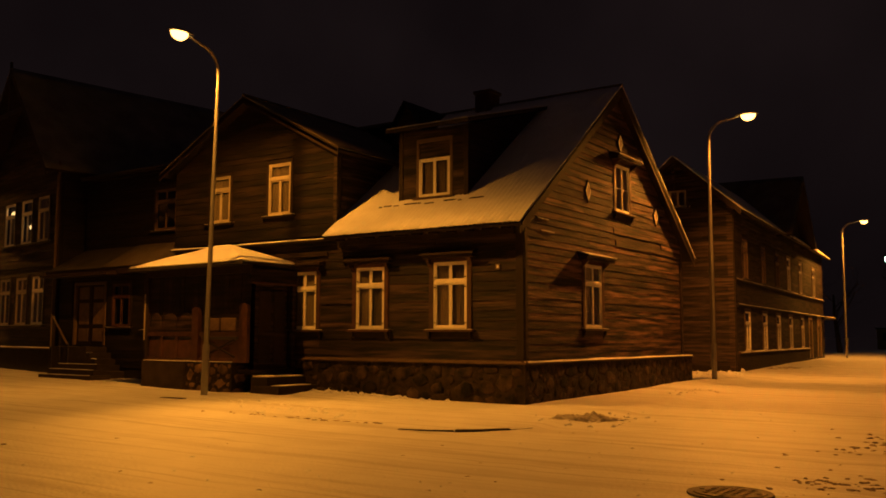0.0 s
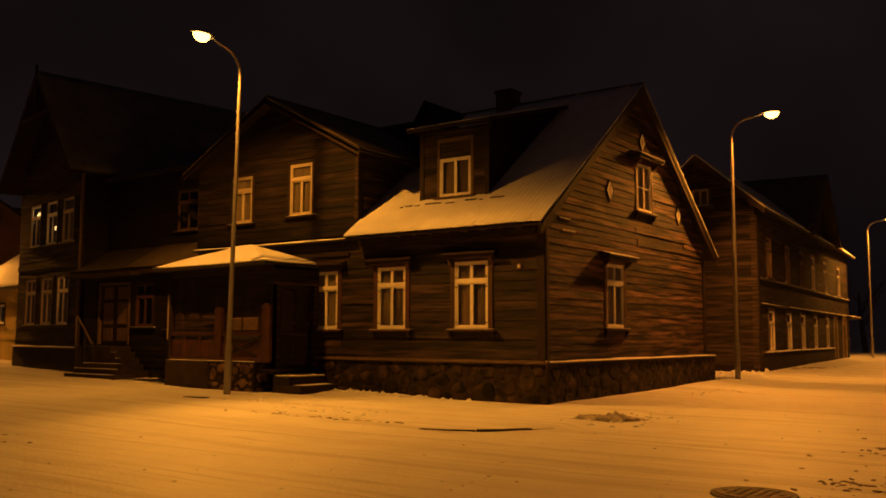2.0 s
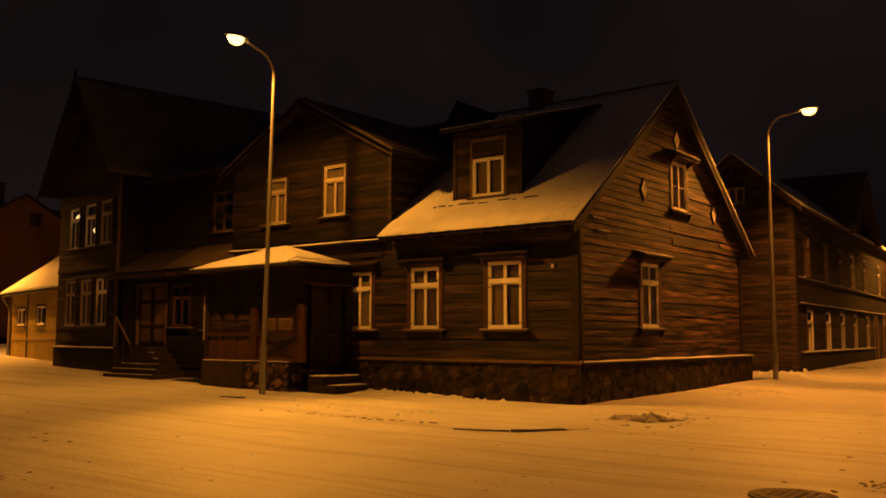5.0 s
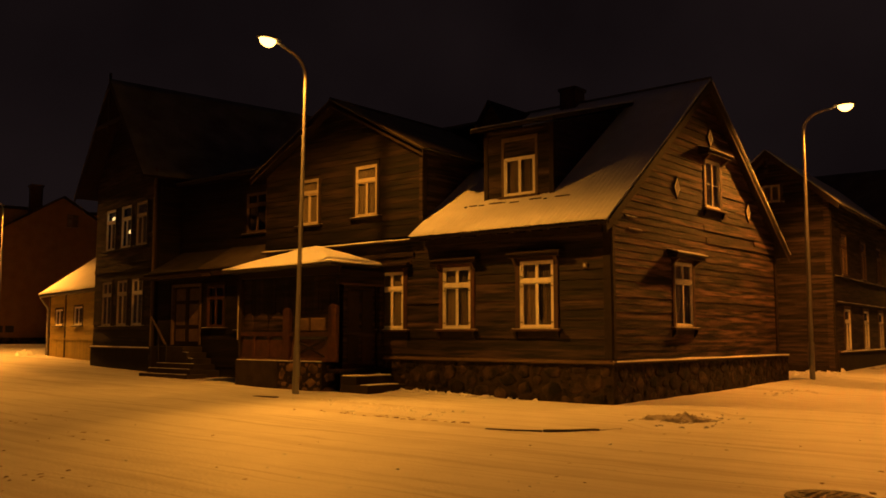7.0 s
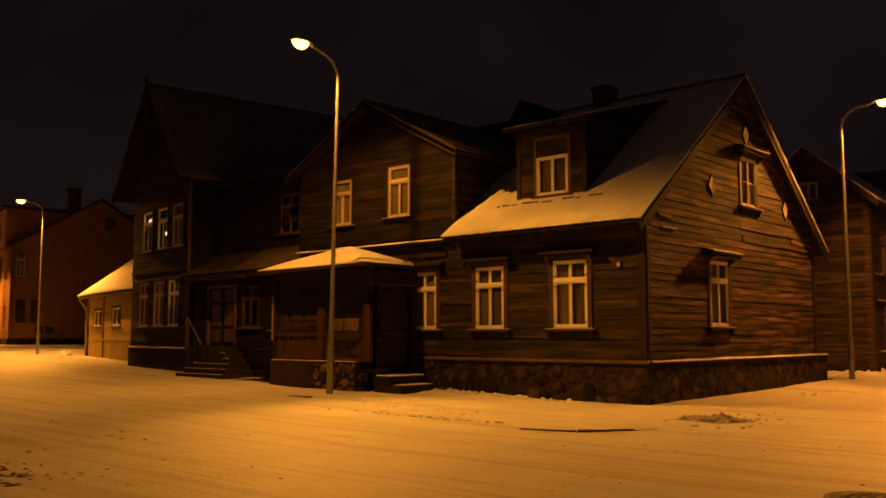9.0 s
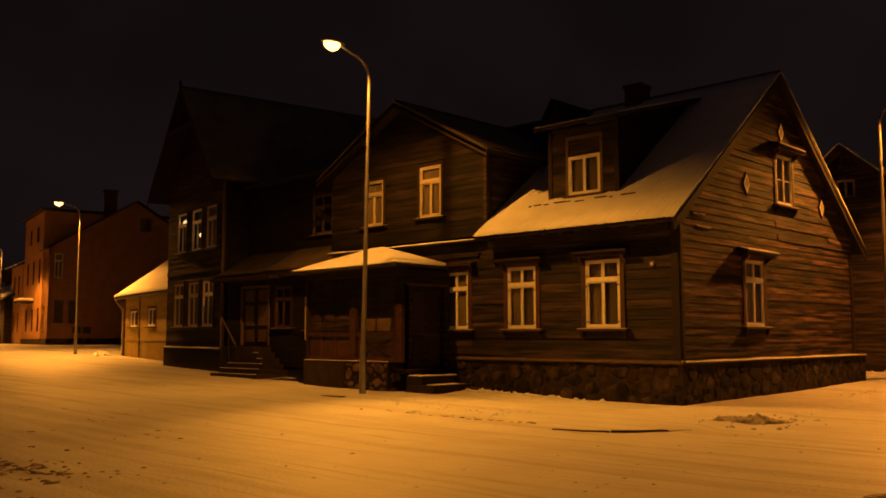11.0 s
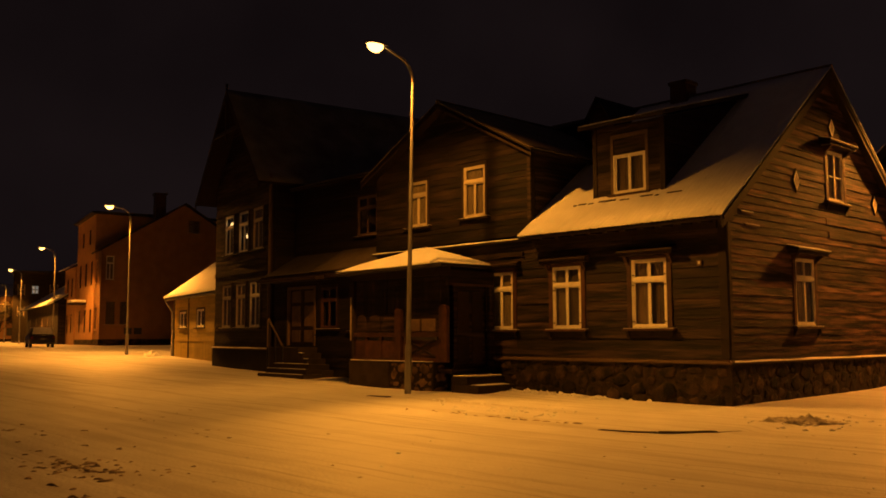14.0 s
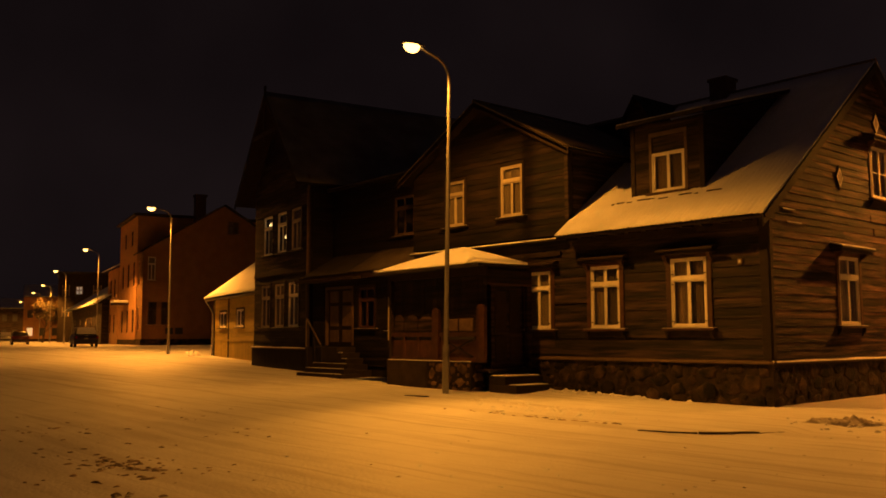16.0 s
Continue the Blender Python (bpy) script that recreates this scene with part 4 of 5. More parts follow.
# lower panels, rails, carved cross and the low lights
for z0, z1 in ((0.84, 0.94), (1.50, 1.62)):
    for a, b in ((VX0 + 0.06, -9.09), (-8.81, -7.29)):
        part("rail", put(boxed(0.008, (a, b, -0.02, 0.07, z0, z1)), VF), TRIM, ver)
edges = [VX0 + 0.06, -10.36, -9.73, -9.09]
for a, b in zip(edges, edges[1:]):
    part("panel", put(boxed(0.008, (a + 0.05, b - 0.05, 0.01, 0.06, 0.94, 1.40)), VF), TRIM, ver)
    part("panel_slot", put(boxed(0.004, (a + 0.08, b - 0.10, 0.03, 0.05, 1.41, 1.49)), VF), INK, ver)
    part("stile", put(boxed(0.008, (b - 0.05, b + 0.05, -0.012, 0.065, 0.94, 1.50)), VF), TRIM, ver)
    bm = bmesh.new()
    c, w, zt = (a + b) / 2, (b - a) / 2 - 0.08, 2.12
    pts = [(c - w, 1.63), (c + w, 1.63)] + [(c + w * cos(pi * k / 8) ** 1 if k < 8 else c - w, zt - 0.2 + 0.22 * sin(pi * k / 8)) for k in range(9)]
    f = [bm.verts.new((p[0], 0.035, p[1])) for p in pts]
    g = [bm.verts.new((p[0], 0.065, p[1])) for p in pts]
    for k in range(len(f)):
        bm.faces.new((f[k], f[(k + 1) % len(f)], g[(k + 1) % len(f)], g[k]))
    bm.faces.new(f); bm.faces.new(g)
    part("arched_light", put(bm, VF), WOOD_DARK, ver)
part("panel", put(boxed(0.008, (-8.78, -7.32, 0.02, 0.06, 0.94, 1.50)), VF), TRIM, ver)
for a, b in (((-8.62, 0.98), (-7.46, 1.42)), ((-8.62, 1.42), (-7.46, 0.98))):
    bm = bmesh.new()
    tube(bm, [(a[0], -0.005, a[1]), (b[0], -0.005, b[1])], 0.032, 4)
    part("cross_bar", put(bm, VF), TRIM_DARK, ver)
part("cross_cap", put(boxed(0.006, (-8.68, -7.36, -0.02, 0.02, 1.42, 1.495)), VF), INK, ver)
for a, b in ((-8.62, -8.10), (-8.04, -7.48)):
    part("low_light", put(boxed(0.02, (a, b, 0.02, 0.07, 1.64, 1.98)), VF), DOOR_PANEL, ver, "faded pale panel")
# upper boarding, vertical boards
x = VX0 + 0.08
while x < VX1 - 0.06:
    w = min(rng.uniform(0.15, 0.19), VX1 - 0.05 - x)
    part("board", put(boxed(0.0, (x, x + w - 0.006, 0.055 + rng.uniform(0, 0.012), 0.088, 2.08, 3.2)), VF), WOOD_DEEP, ver)
    x += w
part("fascia", put(boxed(0.006, (VX0 - 0.1, VX1 + 0.05, -0.03, 0.05, 3.12, 3.36)), VF), TRIM_DARK, ver)
# doorway side
part("lintel", put(boxed(0.006, (VY + 0.0, -0.05, -0.02, 0.10, 2.86, 3.26)), VS), WOOD_DARK, ver)
part("lintel_moulding", put(boxed(0.006, (VY + 0.06, -0.07, -0.05, -0.02, 2.84, 2.90)), VS), TRIM, ver)
part("jamb", put(boxed(0.006, (-0.22, -0.05, -0.02, 0.10, 0.66, 2.86)), VS), WOOD_DARK, ver)
dl = part("door_leaf", put(boxed(0.006, (VY + 0.35, -0.22, 0.16, 0.21, 0.66, 2.86)), VS), WOOD_DARK, ver, "dark boarded door")
for a, b in ((-1.28, -0.85), (-0.74, -0.34)):
    for c, d in ((0.8, 1.5), (1.62, 2.7)):
        part("door_panel", put(boxed(0.01, (a, b, 0.14, 0.165, c, d)), VS), TRIM_DARK, dl)
part("door_handle", put(boxed(0.01, (-1.34, -1.30, 0.10, 0.16, 1.58, 1.72)), VS), IRON, dl)
# hipped roof with snow
E0 = [(VX0 - 0.42, VY - 0.38, 3.36), (VX1 + 0.12, VY - 0.38, 3.40), (VX1 + 0.12, 0.05, 3.40), (VX0 - 0.42, 0.05, 3.36)]
PK = [(-9.35, -0.75, 3.96), (-8.85, -0.75, 3.96)]


def hip(off, grow, lift, sub, seed):
    bm = bmesh.new()
    c = Vector((-9.1, -0.8, 0))
    e = [Vector(p) + (Vector((p[0], p[1], 0)) - c).normalized() * grow + Vector((0, 0, off)) for p in E0]
    k = [Vector(p) + Vector((0, 0, off + lift)) for p in PK]
    faces = ((e[0], e[1], k[1], k[0]), (e[1], e[2], k[1], k[1]), (e[2], e[3], k[0], k[1]), (e[3], e[0], k[0], k[0]))
    for a, b, cc, d in faces:
        n = sub
        g = [[a.lerp(b, i / n).lerp(d.lerp(cc, i / n), j / n) for i in range(n + 1)] for j in range(n + 1)]
        vv = [[bm.verts.new(p + Vector((0, 0, (0.02 * noise.noise(p * 1.7) - 0.03 * max(0, noise.noise(p * 2.6 + Vector((seed, 0, 0)))) * (j == 0)) if seed else 0))) for p in row] for j, row in enumerate(g)]
        for j in range(n):
            for i in range(n):
                try:
                    bm.faces.new((vv[j][i], vv[j][i + 1], vv[j + 1][i + 1], vv[j + 1][i]))
                except ValueError:
                    pass
    bmesh.ops.remove_doubles(bm, verts=bm.verts, dist=0.002)
    fl = [bm.verts.new(p - Vector((0, 0, 0.05 if seed == 0 else 0.03))) for p in e]
    bm.faces.new(fl)
    for i in range(4):
        rim = [v for v in bm.verts if v not in fl and abs((v.co - e[i]).cross(e[(i + 1) % 4] - e[i]).length) < 0.12 * (e[(i + 1) % 4] - e[i]).length and (v.co - e[i]).dot(e[(i + 1) % 4] - e[i]) > -1e-3 and (v.co - e[i]).length <= (e[(i + 1) % 4] - e[i]).length + 1e-3 and v.co.z < 3.52]
        rim.sort(key=lambda v: (v.co - e[i]).length)
        try:
            bm.faces.new([fl[i]] + rim + [fl[(i + 1) % 4]])
        except ValueError:
            pass
    return bm


part("roof", hip(-0.02, 0.0, 0.0, 1, 0), ROOF, ver)
part("roof_snow", hip(0.045, -0.03, 0.03, 14, 3), ROOF_SNOW, ver, "smooth cap of snow on the hipped roof", smooth=True)

stoop = thing("door_steps", "two low stone steps at the veranda door, snow on top", "steps")
part("step", boxed(0.015, (VX1 - 0.05, VX1 + 0.95, -1.62, -0.22, -0.1, 0.27)), CONCRETE, stoop)
part("step", boxed(0.015, (VX1 - 0.05, VX1 + 0.55, -1.62, -0.22, 0.27, 0.48)), CONCRETE, stoop)
part("step_snow", boxed(0.012, (VX1 - 0.02, VX1 + 0.5, -1.58, -0.28, 0.482, 0.512)), ROOF_SNOW, stoop, "snow on the step")
part("step_snow", boxed(0.008, (VX1 + 0.57, VX1 + 0.9, -1.5, -0.4, 0.272, 0.284)), ROOF_SNOW, stoop)

plate = thing("wall_plate", "small white enamel plate screwed to the boards", "sign")
part("plate", boxed(0.003, (-0.69, -0.57, -0.072, -0.05, 3.06, 3.19)), DOOR_PANEL, plate)
part("mark", boxed(0, (-0.655, -0.605, -0.076, -0.0725, 3.09, 3.16)), FACE_WHITE, plate)

# ---------------------------------------------------------------- far two-storey house
far = thing("gabled_house", "dark two-storey wooden house with a steep snowy roof", "house", at=Matrix.Translation((-18.7, 0.35, 0)) @ Matrix.Rotation(radians(-9.5), 4, "Z"))
FW, FZ = 6.0, 7.75
fm = -FW / 2
f_holes = [(c - 0.48, c + 0.48, 4.88, 6.50) for c in (-4.40, -2.80, -1.30)] + [(c - 0.50, c + 0.50, 1.90, 3.63) for c in (-4.58, -3.0, -1.52)]
FP = 3.55 / (FW / 2)
wall("front_wall", FACADE, -FW, 0, 1.05, lambda u: FZ + FP * (FW / 2 - abs(u - fm)), f_holes, 0.15, BACKING, far, (fm,))
wall("side_wall", GABLE, 0.15, 11.0, 0.2, lambda u: FZ, [], 0.15, BACKING, far)
wall("side_wall", side_frame(-FW + 0.15, 0), 0.15, 11.0, 0.2, lambda u: FZ, [], 0.15, BACKING, far)
boards(FACADE, -FW, -0.12, 1.12, 11.0, 0.2, lambda z: (-FW + max(0, (z - FZ) / FP), -max(0, (z - FZ) / FP)), [grown(h, 0.1) for h in f_holes], WOOD_DARK, far)
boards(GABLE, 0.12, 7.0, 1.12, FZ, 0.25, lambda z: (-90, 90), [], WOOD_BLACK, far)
for i, h in enumerate(f_holes):
    win = window(far, FACADE, *h, casing=0.1, hood="", apron=False, curtain="full" if i > 1 else "", sash=WHITE if i in (0, 1, 5) else OLD_WHITE, trim=TRIM_DARK, top_cols=1 if i < 3 else 2)
    # added glowing blobs stand in for the bright glints in two upper panes
    if i < 2:
        u, z = h[0] + 0.36 + 0.12 * i, h[3] - 0.36 - 0.62 * i
        bm = bmesh.new()
        bmesh.ops.create_uvsphere(bm, u_segments=12, v_segments=8, radius=1)
        for v in bm.verts:
            v.co = Vector((v.co.x * (0.30 - 0.12 * i) + u, v.co.y * 0.07 + 0.16, v.co.z * (0.14 - 0.04 * i) + z))
        part("room_lamp", bm, PANE_GLINT, win, "glowing blob for the bright glint in the pane", smooth=True)
band(far, FACADE, -0.14, 0.03, 1.1, FZ, 0.05, TRIM_DARK, "corner_board")
band(far, FACADE, -FW, -0.14, 4.0, 4.16, 0.06, TRIM_DARK, "belt_course")
part("plinth", boxed(0.02, (-FW - 0.05, 0.06, -0.10, 11.0, -0.4, 1.05)), CONCRETE, far, "cement-faced plinth")
ledge(far, FACADE, -FW - 0.05, 0.05, 1.09, 0.14)
FO = 0.55
for s in (-1, 1):
    e = fm + s * (FW / 2 + FO)
    upv = Vector((fm - e, 0, FP * (FW / 2 + FO)))
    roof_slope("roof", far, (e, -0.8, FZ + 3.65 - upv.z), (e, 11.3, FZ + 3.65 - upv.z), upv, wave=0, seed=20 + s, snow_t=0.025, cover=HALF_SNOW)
    verge(far, Matrix.Translation((0, -0.78, 0)), (e, FZ + 3.64 - upv.z), (fm, FZ + 3.64), 0.24, 0.03, 0.0, TRIM_DARK)
band(far, Matrix.Translation((0, -0.75, 0)), fm - 1.3, fm + 1.3, FZ + 1.85, FZ + 2.0, 0.06, TRIM_DARK, "tie_beam")
band(far, Matrix.Translation((0, -0.75, 0)), fm - 0.06, fm + 0.06, FZ + 1.6, FZ + 3.9, 0.07, TRIM_DARK, "king_post")
downpipe(far, [(0.5, -0.3, FZ - 0.25), (0.35, -0.2, FZ - 0.45), (0.02, -0.12, FZ - 0.75), (0.02, -0.12, 0.3), (0.06, -0.25, 0.12)], mat=DOOR_PANEL)

# ---------------------------------------------------------------- right-hand house along the side street
rh = thing("street_house", "long two-storey wooden house with rows of pale windows", "house", at=Matrix.Translation((-0.7, 18.2, 0)) @ Matrix.Rotation(radians(94.4), 4, "Z"))
RL, RZ = 25.4, 6.85
r_up = [(c - 0.52, c + 0.52, 3.95, 5.62) for c in (2.1, 6.0, 9.5, 12.7, 16.5, 21.4)]
r_lo = [(c - 0.52, c + 0.52, 0.98, 2.60) for c in (2.3, 6.0, 9.4, 12.9, 16.7)] + [(19.1, 20.2, 0.35, 2.62), (22.5, 23.9, 0.35, 2.72)]
wall("street_wall", FACADE, 0, RL, 0.1, lambda u: RZ, r_up + r_lo, 0.15, BACKING, rh)
for z0, z1 in ((0.9, 2.86), (3.86, RZ)):
    boards(FACADE, 0.2, RL, z0, z1, 0.2, lambda z: (-90, 90), [grown(h, 0.1) for h in r_up + r_lo], WOOD_GREY, rh)
band(rh, FACADE, 0.2, RL, 2.86, 3.86, 0.03, WOOD_DARK, "belt_boarding")
# the first three upper windows get darker paint to stand in for shade
for h in r_up + r_lo[:5]:
    window(rh, FACADE, *h, casing=0.13, hood="", apron=False, curtain="full", sash=DOOR_PANEL if h in r_up[:3] else WHITE, trim=TRIM_DARK if h in r_up[:3] else DOOR_PANEL, top_cols=1, cloth=CURTAIN if h in r_up[3:] else None)
for h in r_lo[5:]:
    part("door_leaf", boxed(0.01, (h[0] + 0.06, h[1] - 0.06, 0.03, 0.09, h[2], h[3] - 0.5)), WOOD_GREY, rh, "weathered door leaf")
    part("door_light", boxed(0.01, (h[0] + 0.06, h[1] - 0.06, 0.05, 0.08, h[3] - 0.45, h[3] - 0.05)), CREAM, rh)
    part("door_frame", boxed(0.006, (h[0] - 0.1, h[0] + 0.06, -0.06, 0.1, h[2], h[3] + 0.1), (h[1] - 0.06, h[1] + 0.1, -0.06, 0.1, h[2], h[3] + 0.1), (h[0] + 0.06, h[1] - 0.06, -0.06, 0.1, h[3] - 0.05, h[3] + 0.1)), CREAM, rh)
part("plinth", boxed(0.02, (0.0, 18.3, -0.16, 0.15, -0.3, 0.88)), CONCRETE, rh, "cement-faced plinth")
ledge(rh, Matrix.Translation((0, -0.04, 0)), 0.2, 18.3, 0.93, 0.16)
ledge(rh, FACADE, 0.2, RL, 3.86, 0.14, TRIM_DARK)
ledge(rh, FACADE, 0.2, RL, 2.86, 0.16, TRIM_DARK)
band(rh, FACADE, -0.03, 0.2, 0.1, RZ, 0.06, WOOD_GREY, "corner_board")
R_END = Matrix.Rotation(radians(-90), 4, "Z")
RW = 4.3
rm = -RW / 2
RP = 0.88
r_att = (rm - 0.35, rm + 0.35, 6.85, 7.55)
wall("gable_wall", R_END, -RW, 0, 0.1, lambda u: RZ + RP * (RW / 2 - abs(u - rm)), [r_att], 0.15, BACKING, rh, (rm,))
boards(R_END, -RW, 0, 0.4, RZ + RP * RW / 2, 0.2, lambda z: (-RW + max(0, (z - RZ) / RP), -max(0, (z - RZ) / RP)), [grown(r_att, 0.08)], WOOD_GREY, rh)
window(rh, R_END, *r_att, casing=0.08, hood="", apron=False, curtain="", sash=CREAM, trim=TRIM_DARK, transom=0)
band(rh, R_END, -0.2, -0.001, 0.1, RZ, 0.06, WOOD_GREY, "corner_board")
RO = 0.5
for e, s in ((-RO, 1), (RW + RO, -1)):
    upv = Vector((0, s * (RW / 2 + RO), RP * (RW / 2 + RO)))
    ez = RZ + RP * RW / 2 + 0.12 - upv.z
    roof_slope("roof", rh, (-0.7, e, ez), (25.6 if s == 1 else 25, e, ez), upv, wave=0, seed=30 + s, snow_t=0.03)
    verge(rh, Matrix.Translation((-0.66, 0, 0)) @ R_END, (-e, ez), (rm, ez + upv.z), 0.24, 0.03, 0.0, TRIM_DARK)
band(rh, Matrix.Translation((-0.62, 0, 0)) @ R_END, rm - 0.8, rm + 0.8, RZ + 0.95, RZ + 1.07, 0.05, WOOD_GREY, "tie_beam")
band(rh, Matrix.Translation((-0.62, 0, 0)) @ R_END, rm - 0.05, rm + 0.05, RZ + 0.7, RZ + 1.9, 0.06, WOOD_GREY, "king_post")
# street gable
RG0, RG1 = 10.0, 17.0
rgm, RGP = (RG0 + RG1) / 2, 0.86
wall("street_gable", Matrix.Translation((0, -0.02, 0)), RG0, RG1, RZ, lambda u: RZ + 0.02 + RGP * ((RG1 - RG0) / 2 - abs(u - rgm)), [], 0.15, BACKING, rh, (rgm,))
boards(Matrix.Translation((0, -0.02, 0)), RG0, RG1, RZ + 0.02, RZ + RGP * (RG1 - RG0) / 2, 0.22, lambda z: (RG0 + (z - RZ) / RGP, RG1 - (z - RZ) / RGP), [], WOOD_DARK, rh)
for s in (-1, 1):
    e = rgm + s * ((RG1 - RG0) / 2 + 0.5)
    upv = Vector((rgm - e, 0, RGP * abs(rgm - e)))
    ez = RZ + RGP * (RG1 - RG0) / 2 + 0.12 - upv.z
    roof_slope("roof", rh, (e, -0.8, ez), (e, 4.6, ez), upv, wave=0, seed=33 + s, snow_t=0.03, cover=THIN_SNOW)
    verge(rh, Matrix.Translation((0, -0.78, 0)), (e, ez), (rgm, ez + upv.z), 0.24, 0.03, 0.0, TRIM_DARK)
part("back_wall", boxed(0, (0.15, 25.2, 8.9, 9.05, 0, RZ + 0.4), (25.05, 25.2, 0.16, 8.9, 0, RZ)), BACKING, rh)
part("porch_roof", boxed(0.01, (24.2, 29.0, -0.35, 0.6, 2.72, 2.82)), ROOF, rh)
part("porch_roof_snow", boxed(0.01, (24.25, 28.95, -0.33, 0.55, 2.824, 2.87)), ROOF_SNOW, rh)

# ---------------------------------------------------------------- yellow house
yh = thing("yellow_house", "low yellow boarded house with a snowy roof", "house", at=Matrix.Translation((-28.7, 3.61, 0)) @ Matrix.Rotation(radians(-12.6), 4, "Z"))
y_holes = [(-6.45, -5.15, 2.02, 2.84), (-3.1, -1.8, 2.02, 2.90)]
wall("street_wall", FACADE, -7.7, 3.0, 0.2, lambda u: 3.62, y_holes, 0.15, YELLOW, yh)
boards(FACADE, -7.7, 3.0, 1.36, 3.55, 0.2, lambda z: (-90, 90), [grown(h, 0.1) for h in y_holes], YELLOW, yh)
for h in y_holes:
    window(yh, FACADE, *h, casing=0.1, hood="", apron=False, curtain="full", sash=WHITE, trim=TRIM_DARK, transom=0)
for u in (-7.7, -4.75):
    band(yh, FACADE, u, u + 0.16, 0.4, 3.55, 0.06, TRIM_DARK, "corner_board")
band(yh, FACADE, -7.54, 3.0, 1.30, 1.38, 0.07, YELLOW, "belt_course")
x = -7.54
while x < 2.9:
    if not -4.8 < x < -4.55:
        part("skirt_board", boxed(0.0, (x, x + 0.19, -0.03, 0.0, 0.4, 1.30)), YELLOW, yh)
    x += 0.2
wall("end_wall", Matrix.Translation((-7.7, 0, 0)) @ R_END, -9.0, -0.16, 0.2, lambda u: 3.6 + 0.75 * (4.5 - abs(u + 4.5)), [], 0.15, YELLOW, yh, (-4.5,))
for e, s in ((-0.55, 1), (9.6, -1)):
    roof_slope("roof", yh, (-7.95, e, 3.62), (3.4, e, 3.62), Vector((0, s * 5.08, 3.7)), wave=0, seed=40 + s, snow_t=0.05)
band(yh, Matrix.Translation((0, -0.5, 0)), -7.9, 3.4, 3.46, 3.60, 0.03, TRIM_DARK, "fascia")
downpipe(yh, [(-7.8, -0.5, 3.5), (-7.78, -0.3, 3.2), (-7.75, -0.1, 2.9), (-7.75, -0.1, 0.5)], 0.06)

# ---------------------------------------------------------------- plastered row further down the street
oh = thing("plastered_house", "tall orange plastered house with a dark plinth", "house", at=Matrix.Translation((-71.5, 15.6, 0.6)) @ Matrix.Rotation(radians(-12.6), 4, "Z"))
OSF = side_frame(0, 0)
o_side = [(0.42, 1.12, 6.2, 8.4), (7.9, 8.9, 10.9, 12.1), (0.5, 1.3, 2.1, 4.2), (1.75, 2.35, 2.1, 4.2)]
wall("side_wall", OSF, 0, 15.0, 0, lambda u: 9.0 + 0.62 * (7.5 - abs(u - 7.5)), o_side, 0.3, PLASTER, oh, (7.5,))
for i, h in enumerate(o_side):
    window(oh, OSF, *h, casing=0.06, hood="", apron=False, curtain="full", sash=WHITE if i == 0 else DOOR_PANEL, trim=PLASTER, top_cols=1, depth=0.16)
o_front = [(u - 0.45, u + 0.45, z, z + 2.1) for u in (-2.0,) for z in (1.6, 6.0)]
wall("front_wall", FACADE, -3.1, -0.0, 0, lambda u: 9.0, o_front, 0.3, PLASTER, oh)
for h in o_front:
    window(oh, FACADE, *h, casing=0.06, hood="", apron=False, curtain="", sash=CREAM, trim=PLASTER_PALE, top_cols=1, depth=0.16)
part("plinth", boxed(0.02, (-3.1, 0.08, -0.1, 15.0, -0.6, 0.75)), STONE, oh, "dark plinth")
for u in (2.5, 3.4):
    part("cellar_window", put(boxed(0.01, (u - 0.35, u + 0.35, -0.03, 0.0, 1.2, 1.8)), OSF), INK, oh)
roof_slope("roof", oh, (-3.2, -0.4, 8.8), (0.4, -0.4, 8.8), Vector((0, 7.9, 4.9)), wave=0, seed=50, snow_t=0.03, cover=THIN_SNOW)
roof_slope("roof", oh, (-3.2, 15.4, 8.8), (0.4, 15.4, 8.8), Vector((0, -7.9, 4.9)), wave=0, seed=51, snow_t=0.03, cover=THIN_SNOW)
bm = boxed(0.02, (-2.2, -1.3, 5.0, 6.0, 11.5, 14.6), (-2.3, -1.2, 4.9, 6.1, 14.6, 14.8))
part("chimney", bm, BRICK, oh)

tower = thing("tower_house", "tall pale-orange plastered house front with dark windows", "house", at=Matrix.Translation((-71.5, 15.6, 0.6)) @ Matrix.Rotation(radians(-12.6), 4, "Z") @ Matrix.Translation((-3.1, -0.06, 0)))
t_holes = [(u - 0.55, u + 0.55, z, z + h) for u in (-1.6, -4.8, -8.1) for z, h in ((1.4, 2.2), (5.9, 2.3))] + [(u - 0.55, u + 0.55, 9.9, 11.4) for u in (-3.0, -6.9)]
wall("front_wall", FACADE, -10.5, 0, 0, lambda u: 12.6, t_holes, 0.3, PLASTER_PALE, tower)
for h in t_holes:
    window(tower, FACADE, *h, casing=0, hood="", apron=False, curtain="", sash=TRIM_DARK, trim=PLASTER_PALE, top_cols=1, depth=0.2)
wall("side_wall", OSF, 0.3, 12.0, 0, lambda u: 12.6, [], 0.3, PLASTER_PALE, tower)
wall("side_wall", Matrix.Translation((-10.5, 0, 0)) @ R_END, -12.0, -0.3, 0, lambda u: 12.6, [], 0.3, PLASTER_PALE, tower)
part("roof", boxed(0.05, (-10.9, 0.4, -0.4, 12.2, 12.6, 12.85)), ROOF, tower)
part("plinth", boxed(0.02, (-10.5, 0.06, -0.08, 0.2, -0.6, 0.7)), STONE, tower)
can = part("canopy", boxed(0.03, (-6.4, -4.0, -1.4, -0.01, 4.15, 4.35)), TRIM_DARK, tower)
part("canopy_snow", boxed(0.05, (-6.4, -4.0, -1.4, -0.02, 4.36, 4.6)), ROOF_SNOW, can, "snow on the canopy")

